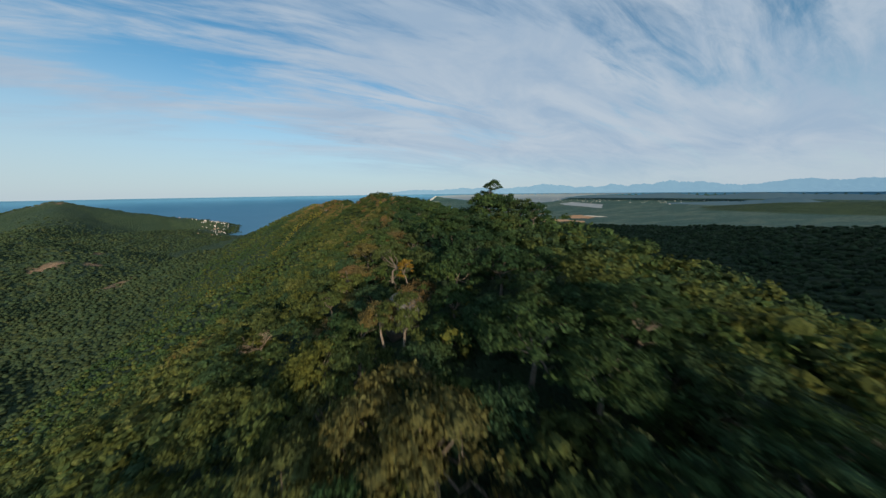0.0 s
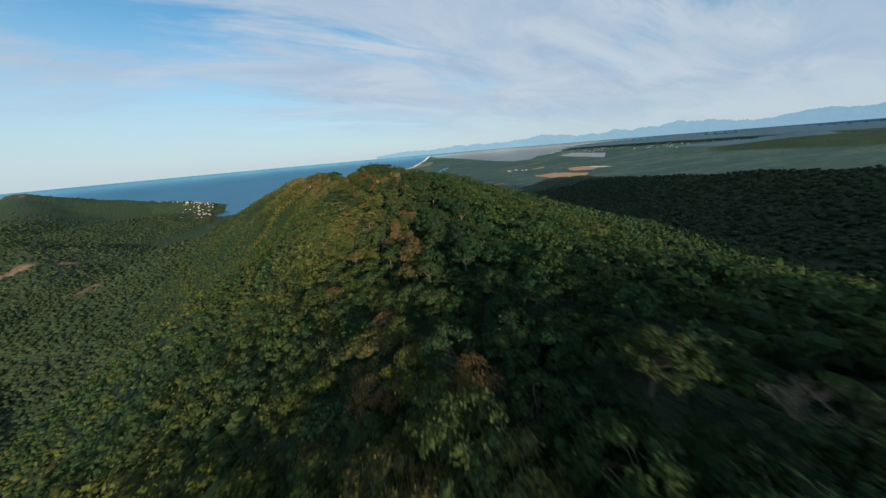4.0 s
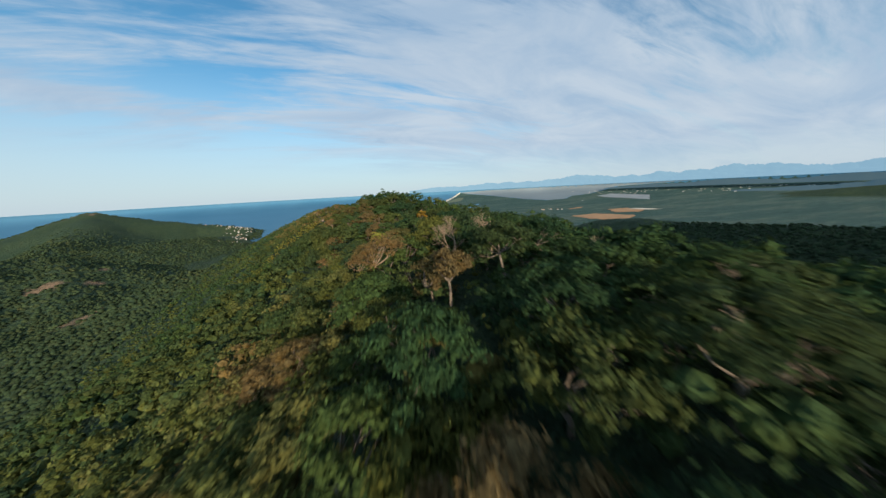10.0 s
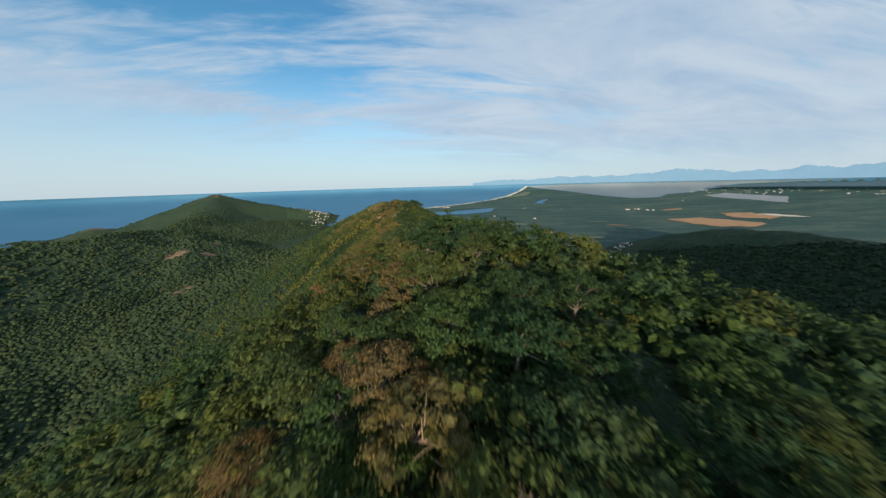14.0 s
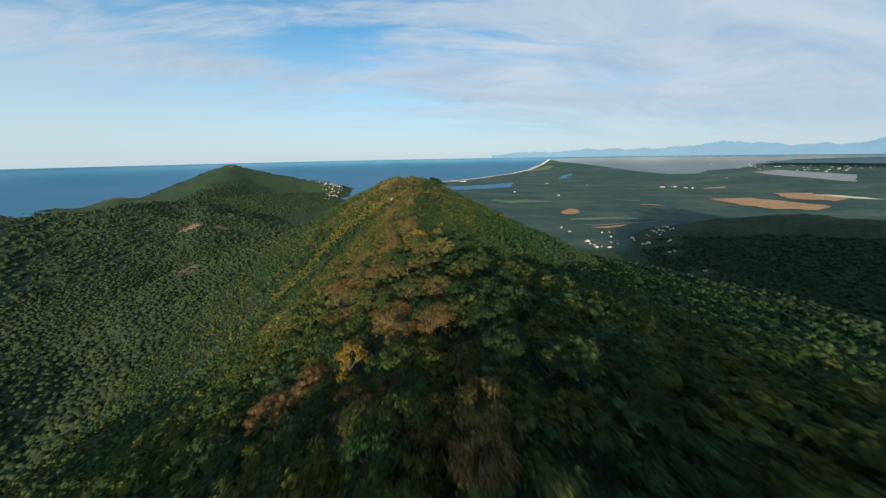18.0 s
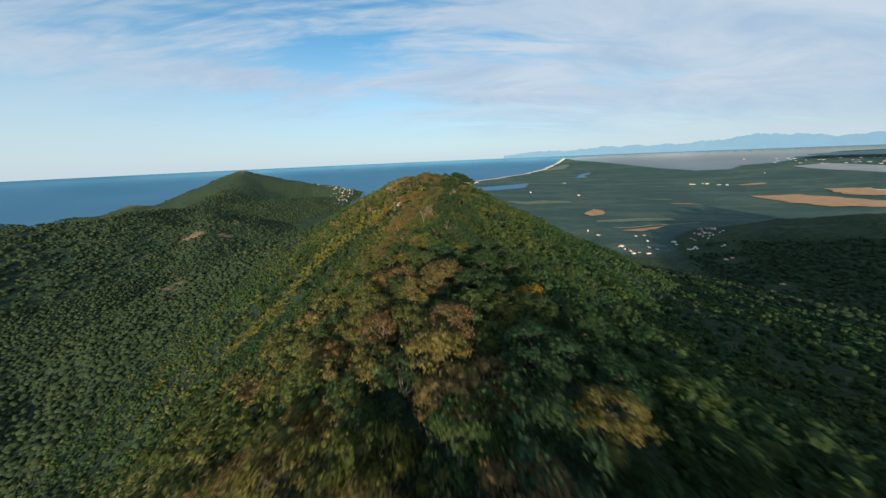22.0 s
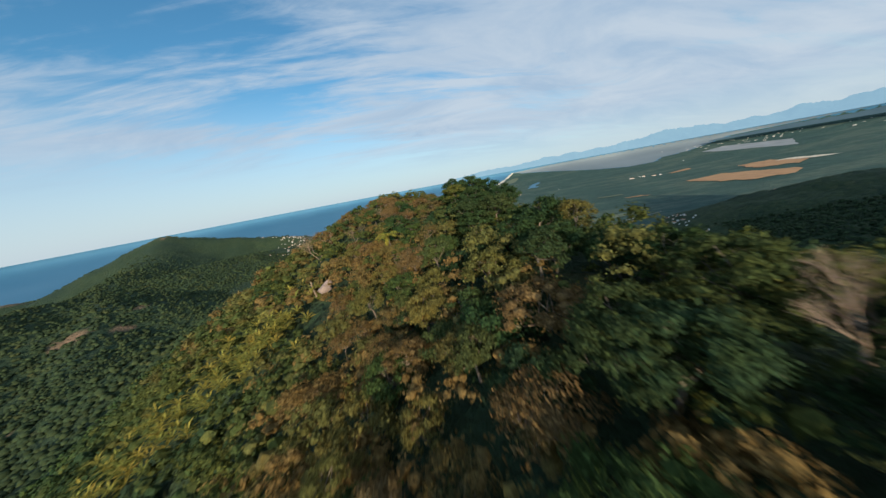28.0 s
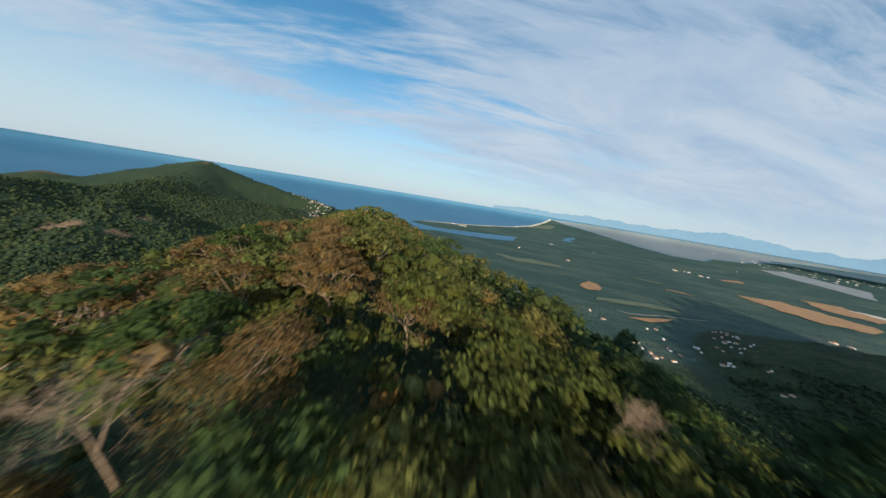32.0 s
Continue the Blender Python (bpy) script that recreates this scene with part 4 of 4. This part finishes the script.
VALLEY = [(190, 1422, 2, 8), (162, 1473, 2, 12), (224, 1294, 4, 14), (240, 1250, 6, 16), (288, 1245, 3, 14), (318, 1299, 3, 16), (379, 1322, 3, 20), (395, 1256, 4, 14),
          (568, 1534, 5, 22), (522, 1455, 6, 22), (487, 1375, 6, 24), (452, 1324, 5, 20), (440, 1228, 2, 8), (416, 1155, 2, 6), (395, 990, 1, 2), (340, 1400, 3, 40)]
for vx, vy, vn, vs in VALLEY:
    KEPT.append((vx - 4, vy - 12, vs * 1.3 + 20))


def clear_of_kept(x, y):
    ok = np.ones(np.shape(x), bool)
    for kx, ky, kr in KEPT:
        ok &= np.hypot(x - kx, y - ky) > kr
    return ok


def in_clearing(x, y):
    return any(math.hypot(x - kx, y - ky) < kr for kx, ky, kr in CLEARINGS)


def dry_sunny_crest(x, y, top):
    """How far the woods have turned brown, with sunlit gold put into the tint too: most on the sunny side of the last
    knoll.
    """
    along = min(1.0, max(0.0, (y - 365) / 60))
    side = min(1.0, max(0.0, (-112 - 0.35 * (y - 500) - x) / 12))
    return along * (0.35 + 0.65 * side) * min(1.0, max(0.0, (top - 226) / 40))


def place_things():
    x, y, rng = scatter(11, 4.6, -240, 90, -30, 660)
    gap, high = lane_gap(x, y)
    keep = (gap < 24) & clear_of_kept(x, y)
    x, y, gap, high = x[keep], y[keep], gap[keep], high[keep]
    top = relief(x, y) + rng.uniform(-3.2, 1.2, len(x)) + 0.6
    kind, scale, turn = rng.uniform(0, 1, len(x)), rng.uniform(0.62, 1.02, len(x)), rng.uniform(0, 360, len(x))
    # clumps of brown and of green woods
    tint = 0.5 + 0.5 * wave(x, y, 17, 60)
    # east of the lane the trees take darker leaf colours in place of shade
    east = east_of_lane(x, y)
    order = np.argsort(gap)
    counts, rest = {"green": 0, "brown": 0, "deep": 0}, []
    for i in order:
        if in_clearing(x[i], y[i]):
            continue
        t, reach = top[i], 3.2 * scale[i]
        if gap[i] < reach + 2.0:
            t = min(t, high[i] - (3.6 if y[i] < 450 else 5.0))
        elif gap[i] < 9:
            t = min(t, high[i] - 2.2)
        s = scale[i]
        if kind[i] < 0.010 + 0.015 * tint[i] and gap[i] > 8:
            src, s = bare_set[i % 3], s * 0.75
        elif kind[i] < 0.020 and gap[i] > 7:
            src = orange_set[i % 2]
        elif kind[i] < (0.05 + 0.16 * tint[i]) * (1 - 0.93 * east[i]) * (0.5 if 430 < y[i] < 500 else 1.0 if y[i] > 350 else 0.7 if y[i] > 60 else 0.1) + 0.06 * (1 - east[i]) * dry_sunny_crest(x[i], y[i], t) and counts["brown"] < 250:
            src = brown_set[i % 3]
            counts["brown"] += 1
        elif y[i] > 365 and kind[i] > 0.99 - (0.6 if y[i] < 430 else 0.15 if y[i] < 500 else 0.18) * dry_sunny_crest(x[i], y[i], t) * (1 - 0.9 * east[i]):
            src = olive_set[i % 3]
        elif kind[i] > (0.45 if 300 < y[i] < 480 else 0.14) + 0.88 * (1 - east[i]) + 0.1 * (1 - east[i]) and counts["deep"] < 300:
            src = deep_shade_set[i % 4]
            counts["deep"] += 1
        elif counts["green"] < 300:
            src = green_set[i % 6]
            counts["green"] += 1
        else:
            rest.append((x[i], y[i], t, s, turn[i], kind[i]))
            continue
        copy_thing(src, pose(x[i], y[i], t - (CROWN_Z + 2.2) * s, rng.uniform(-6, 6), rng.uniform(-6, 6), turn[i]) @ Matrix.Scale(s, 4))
    for src, px, py, t, s, a in SPECIAL:
        copy_thing(src, pose(px, py, t - (CROWN_Z + 2.2) * s, 0, 0, a) @ Matrix.Scale(s, 4))
    return rest


def stand(name, places, variants, mat, label, smooth=False):
    """Many crowns as one mesh: places are rows of x, y, top, scale, turn."""
    pts, tris, tints, base = [], [], [], 0
    rng = np.random.RandomState(len(places))
    for x, y, top, s, turn, *_ in places:
        if in_clearing(x, y):
            continue
        q, f = variants[rng.randint(len(variants))]
        a = math.radians(turn)
        c, sn = math.cos(a) * s, math.sin(a) * s
        out = np.empty_like(q)
        out[:, 0], out[:, 1], out[:, 2] = q[:, 0] * c - q[:, 1] * sn + x, q[:, 0] * sn + q[:, 1] * c + y, q[:, 2] * s + top - 2.2 * s
        pts.append(out)
        tris.append(f + base)
        base += len(q)
        # tint: yellower high up, darkened east of the crest to stand in for shade
        tints.append(np.full(len(q), min(0.99, max(0.0, 0.5 * (rng.uniform() + 0.5 + 0.5 * math.sin(x * 0.031 + y * 0.017) * math.cos(y * 0.027 - x * 0.01)) + 0.20 * max(0.0, min(1.0, (top - 215) / 55)) - 0.14 + 0.34 * dry_sunny_crest(x, y, top) - 0.32 * float(east_of_lane(x, y))))))
    ob = from_arrays(name, np.concatenate(pts), np.concatenate(tris), mat, [("tree", np.concatenate(tints))], smooth=smooth)
    return tagged(ob, label, "woods", kind="stuff")


def crown_variants(seed, count, clumps, level, per, leaf, wide=0.6):
    out = []
    for i in range(count):
        rng = np.random.RandomState(seed + i)
        c, r = crown_points(rng, rng.uniform(2.9, 3.9), rng.uniform(2.4, 3.6), clumps)
        if clumps < 10:
            r = r * (1.75 if clumps < 6 else 1.35)
        solid = lumps(rng, c, r * ((0.52 if per > 8 else 0.72) if per else 1.0), level)
        out.append(with_sprays(solid, sprays(rng, c, r * 1.08, per, leaf, leaf * wide)) if per else solid)
    return out


rest = place_things()
for proto in green_set + deep_shade_set + olive_set + brown_set + orange_set + bare_set:
    for o in (*proto.children_recursive, proto):
        bpy.data.objects.remove(o)
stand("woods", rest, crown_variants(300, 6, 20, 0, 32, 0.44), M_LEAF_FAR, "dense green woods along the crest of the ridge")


def band(seed, step, near, far, box, variants, label, size=(0.75, 1.25), mat=M_LEAF_FAR):
    x, y, rng = scatter(seed, step, *box)
    gap, _ = lane_gap(x, y)
    h = relief(x, y)
    keep = (gap >= near) & (gap < far) & ((h > 12) | (x < -200) & (y < 1400) | (y < 1120)) & clear_of_kept(x, y)
    for bx, by, bs in BARE:
        keep &= np.hypot(x - bx, y - by) > bs * 0.8
    x, y, h = x[keep], y[keep], h[keep]
    n = len(x)
    rows = np.stack([x, y, h + rng.uniform(-3.0, 2.2, n) * (0.35 if near > 300 else 0.6 if near > 100 else 1.0), rng.uniform(*size, n), rng.uniform(0, 360, n)], 1)
    return stand("woods", rows, variants, mat, label, near > 100)



def undergrowth():
    """Low crowns and bushes that fill the gaps between the trees along the crest."""
    x, y, rng = scatter(46, 4.0, -240, 100, -30, 670)
    gap, high = lane_gap(x, y)
    keep = gap < 27
    for rx, ry, rz, rs in ROCKS:
        keep &= np.hypot(x - rx, y - ry) > rs
    x, y, gap, high = x[keep], y[keep], gap[keep], high[keep]
    top = np.minimum(relief(x, y) - rng.uniform(1.2, 4.2, len(x)), high - 5.0)
    rows = np.stack([x, y, top, rng.uniform(0.5, 0.85, len(x)), rng.uniform(0, 360, len(x))], 1)
    stand("undergrowth", rows, crown_variants(310, 8, 6, 0, 18, 0.55), M_LEAF_FAR, "low green bushes filling the gaps under the trees")


undergrowth()


def fill(seed, step, near, far, box, label):
    """Round low crowns under the taller ones, where those stand further from the lane."""
    x, y, rng = scatter(seed, step, *box)
    gap, _ = lane_gap(x, y)
    keep = (gap >= near) & (gap < far) & clear_of_kept(x, y)
    x, y = x[keep], y[keep]
    rows = np.stack([x, y, relief(x, y) - rng.uniform(1.5, 4.0, len(x)), rng.uniform(0.9, 1.25, len(x)), rng.uniform(0, 360, len(x))], 1)
    stand("undergrowth", rows, crown_variants(390, 8, 4, 0, 2, 1.0), M_LEAF_FAR, label)


fill(47, 4.6, 26, 64, (-290, 150, -40, 700), "bushes under the woods of the upper slopes")
fill(48, 6.2, 64, 130, (-330, 190, -50, 760), "bushes under the woods of the middle slopes")
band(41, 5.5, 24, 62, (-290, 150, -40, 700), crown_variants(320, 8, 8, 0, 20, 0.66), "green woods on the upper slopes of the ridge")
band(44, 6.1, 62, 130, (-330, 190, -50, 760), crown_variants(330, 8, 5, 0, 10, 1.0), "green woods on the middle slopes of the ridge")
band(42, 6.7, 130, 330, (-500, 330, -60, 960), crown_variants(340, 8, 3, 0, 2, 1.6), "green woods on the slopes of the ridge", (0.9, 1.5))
band(43, 8.0, 330, 900, (-1080, 900, 0, 1350), crown_variants(360, 8, 2, 0, 0, 2.2), "woods on the lower slopes and spurs, their green dulled for haze", (1.65, 2.4), M_LEAF_HAZE)
band(45, 16.0, 900, 1900, (-1900, -600, 60, 1900), crown_variants(370, 8, 3, 0, 0, 2.2), "woods on the seaward hills, their green dulled for haze", (2.2, 3.2), M_LEAF_HAZE)
band(49, 21.0, 1900, 3800, (-3000, -1300, 900, 2900), crown_variants(380, 8, 3, 0, 0, 2.2), "woods on the peak over the sea, their green dulled for haze", (2.6, 3.6), M_LEAF_HAZE)


def broad_plants():
    """Banana-like plants with long yellowish leaves, in a strip down the slope."""
    line = STRIP
    rng = np.random.RandomState(71)
    quads, tint = [], []
    for _ in range(330):
        k = rng.randint(len(line) - 1)
        f = rng.uniform()
        x = line[k][0] * (1 - f) + line[k + 1][0] * f + rng.normal() * 3.5
        y = line[k][1] * (1 - f) + line[k + 1][1] * f + rng.normal() * 5
        z = float(relief(np.array([x]), np.array([y]))[0]) + rng.uniform(-1.3, 1.3)
        t = rng.uniform()
        for a in np.arange(0, 6.28, 0.8) + rng.uniform(0, 1):
            o, up, le = np.array([math.cos(a), math.sin(a), 0]), rng.uniform(0.3, 1.4), rng.uniform(1.8, 3.0)
            s = np.array([-o[1], o[0], 0]) * 0.24
            p = np.array([x, y, z])
            m = p + o * le * 0.45 + np.array([0, 0, up * le * 0.5])
            e = p + o * le + np.array([0, 0, up * le * 0.55])
            quads.append([p, m - s, e, m + s])
            tint.append([t] * 4)
    q = np.array(quads).reshape(-1, 3)
    ob = from_arrays("broad_leaved_plants", q, np.arange(len(q)).reshape(-1, 4), M_BROAD, [("tree", np.array(tint).ravel())], smooth=False)
    tagged(ob, "yellowish banana-like plants in a strip down the slope", "plants", kind="stuff")


broad_plants()
for i, (px, py, pz, ph) in enumerate(PALMS):
    p = palm_tree(400 + i, 17, ph, "yellow-green feather palm rising out of the woods")
    p.matrix_world = pose(px, py, pz - ph * 0.2, 4, -3, 40 * i) @ Matrix.Scale(1.0 if i else 0.95, 4)


def boulder(seed, size, squash):
    """A weathered granite boulder of two lobes."""
    bm = bmesh.new()
    rng = np.random.RandomState(seed)
    for ox, oz, s in ((0, 0, 1.0), (0.95, 0.42, 0.78)):
        made = bmesh.ops.create_icosphere(bm, subdivisions=4, radius=s)
        for v in made["verts"]:
            n = noise.noise(v.co * 1.3 + Vector((seed, ox, 0))) * 0.30 + noise.noise(v.co * 4 + Vector((seed, 0, ox))) * 0.07
            v.co = v.co * (1 + n)
        # split faces where slabs have broken away
        for cut in rng.normal(size=(5, 3)):
            way = Vector(cut).normalized()
            for v in made["verts"]:
                over = v.co.dot(way) - 0.8 * s
                if over > 0:
                    v.co -= way * over * 0.7
        for v in made["verts"]:
            v.co = Vector((v.co.x + ox, v.co.y * 0.8, v.co.z * squash + oz))
    for f in bm.faces:
        f.smooth = True
    bmesh.ops.scale(bm, vec=(size * 0.5,) * 3, verts=bm.verts)
    me = bpy.data.meshes.new("boulder")
    bm.to_mesh(me)
    bm.free()
    me.materials.append(M_ROCK)
    return new("boulder", me)


for i, (rx, ry, rz, rs) in enumerate(ROCKS):
    b = tagged(boulder(3 + i * 5, rs, 0.75 if i == 0 else 1.5), "weathered pinkish granite boulder" if i == 0 else "grey granite outcrop under the trees", "boulder")
    b.matrix_world = pose(rx, ry, rz, 0, 12 if i else -14, 20 if i else 55)
    if i:
        b.data.materials[0] = M_OUTCROP


def snag():
    """A dead trunk broken off high up, with the stubs of two limbs."""
    ob = tagged(new("dead_trunk"), "pale dead trunk broken off beside a boulder", "dead tree")
    v, f = [], []
    tube(v, f, [Vector((0, 0, -3)), Vector((0.1, 0, 2.2)), Vector((0.35, 0.1, 4.6)), Vector((0.3, 0.15, 5.2))], [0.34, 0.27, 0.24, 0.05], 8)
    part("trunk", mesh_of("trunk", v, f, M_PALEBARK, True), M_PALEBARK, ob)
    for p, e in ((Vector((0.25, 0.05, 3.7)), Vector((1.15, 0.3, 4.5))), (Vector((0.2, 0, 3.1)), Vector((-0.5, -0.5, 3.8)))):
        v, f = [], []
        tube(v, f, [p, (p + e) / 2 + Vector((0, 0, -0.08)), e], [0.13, 0.10, 0.05], 6)
        part("limb_stub", mesh_of("limb_stub", v, f, M_PALEBARK, True), M_PALEBARK, ob)
    return ob


snag().matrix_world = pose(-188.9, 575, 260.4, 4, -6, 30) @ Matrix.Scale(0.6, 4)


# ---- houses ----
def house(wide, deep, high, roof_mat, label, group, storeys=1):
    """A small house: walls, hipped roof with eaves, door and windows."""
    ob = tagged(new("house"), label, "house", group)

    def box(x0, x1, y0, y1, z0, z1):
        v = [(x, y, z) for z in (z0, z1) for x, y in ((x0, y0), (x1, y0), (x1, y1), (x0, y1))]
        return v, [(3, 2, 1, 0), (4, 5, 6, 7), (0, 1, 5, 4), (1, 2, 6, 5), (2, 3, 7, 6), (3, 0, 4, 7)]

    w, d = wide / 2, deep / 2
    part("wall", mesh_of("wall", *box(-w, w, -d, d, -2, high), M_WALL), M_WALL, ob)
    e, rise = 0.5, deep * 0.28
    v = [(-w - e, -d - e, high), (w + e, -d - e, high), (w + e, d + e, high), (-w - e, d + e, high), (-w + d * 0.7, 0, high + rise), (w - d * 0.7, 0, high + rise),
         (-w - e, -d - e, high - 0.15), (w + e, -d - e, high - 0.15), (w + e, d + e, high - 0.15), (-w - e, d + e, high - 0.15)]
    f = [(0, 1, 5, 4), (1, 2, 5), (2, 3, 4, 5), (3, 0, 4), (9, 8, 7, 6), (6, 7, 1, 0), (7, 8, 2, 1), (8, 9, 3, 2), (9, 6, 0, 3)]
    part("roof", mesh_of("roof", v, f, roof_mat), roof_mat, ob)
    win = mesh_of("window", *box(-0.6, 0.6, -0.05, 0.05, 0, 1.1), M_DARK)
    for s in range(storeys):
        for k in range(3):
            o = part("window", win, M_DARK, ob)
            o.location = (-w + wide * (k + 0.5) / 3, -d - 0.03, 1.0 + s * 2.8)
    o = part("door", mesh_of("door", *box(-0.45, 0.45, -0.05, 0.05, 0, 2.1), M_DARK), M_DARK, ob)
    o.location = (-w + wide * 0.33, -d - 0.04, 0.05)
    return ob


def place_houses():
    protos = [house(14, 9, 3.2, M_TILE, "white house with an orange tile roof in the valley", "houses in the valley"),
              house(11, 8, 3.0, M_SHEET, "pale house with a light grey roof in the valley", "houses in the valley"),
              house(18, 10, 5.8, M_TILE, "two-storey pale house with a tile roof in the valley", "houses in the valley", 2),
              house(10, 9, 5.6, M_SHEET, "two-storey whitewashed house with a flat-looking grey roof", "houses in the valley", 2)]
    rng = np.random.RandomState(90)
    town = [(-1380, 2010, 18, 60), (-1290, 1850, 8, 50), (-1540, 2250, 46, 100), (-1690, 2430, 50, 110), (-1880, 2570, 50, 120), (-2070, 2700, 36, 110), (-2250, 2800, 14, 90)]
    shore = [(-780, 3560, 14, 60), (-640, 3480, 8, 50), (1292, 3107, 5, 20), (1392, 3130, 4, 22), (1448, 3046, 5, 20), (1492, 3042, 4, 16), (2435, 4164, 2, 20), (1065, 1756, 2, 8), (1102, 1742, 3, 8),
             (330, 3300, 2, 20), (-20, 2600, 1, 5), (300, 2450, 1, 5), (700, 3250, 1, 5)]
    for rows, big in ((VALLEY, 0.5), (town, 0.55), (shore, 0.8)):
        for cx, cy, count, spread in rows:
            for k in range(count):
                x, y = cx + rng.normal() * spread * 0.6, cy + rng.normal() * spread * 0.6
                g, land = ground_height(np.array([x]), np.array([y]))
                if not land[0]:
                    continue
                X, Y, Z = lay(x, y, float(g[0]) + 0.3)
                R = math.hypot(x - CX, y - CY)
                s = big * rng.uniform(0.75, 1.25) * float(shrink(R)) / R
                copy_thing(protos[rng.randint(4)], pose(float(X), float(Y), float(Z), 0, 0, rng.uniform(0, 360)) @ Matrix.Scale(s, 4))
    for proto in protos:
        for o in (*proto.children_recursive, proto):
            bpy.data.objects.remove(o)


place_houses()


def far_town():
    """The pale blocks of the towns across the plain, too far to tell apart."""
    rng = np.random.RandomState(95)
    V, F = [], []
    cube = np.array([(x, y, z) for z in (0, 1) for x, y in ((-1, -1), (1, -1), (1, 1), (-1, 1))], float)
    sides = np.array([(4, 5, 6, 7), (0, 1, 5, 4), (1, 2, 6, 5), (2, 3, 7, 6), (3, 0, 4, 7)])
    for _ in range(100):
        a, R = math.radians(rng.choice((36, 44, 52, 60)) + rng.normal() * 3.2), rng.choice((7200, 8200, 9300)) + rng.normal() * 220
        x, y = CX + R * math.sin(a), CY + R * math.cos(a)
        w, d, h = rng.uniform(6, 18), rng.uniform(5, 12), rng.uniform(4, 8)
        g = max(float(ground_height(np.array([x]), np.array([y]))[0][0]), 0)
        X, Y, Z = lay(x + cube[:, 0] * w, y + cube[:, 1] * d, g + cube[:, 2] * h)
        F.append(sides + len(V) * 8)
        V.append(np.stack([X, Y, Z], 1))
    ob = from_arrays("far_buildings", np.concatenate(V), np.concatenate(F), M_WALL, smooth=False)
    tagged(ob, "pale far-off buildings across the plain", "buildings", kind="stuff")


far_town()
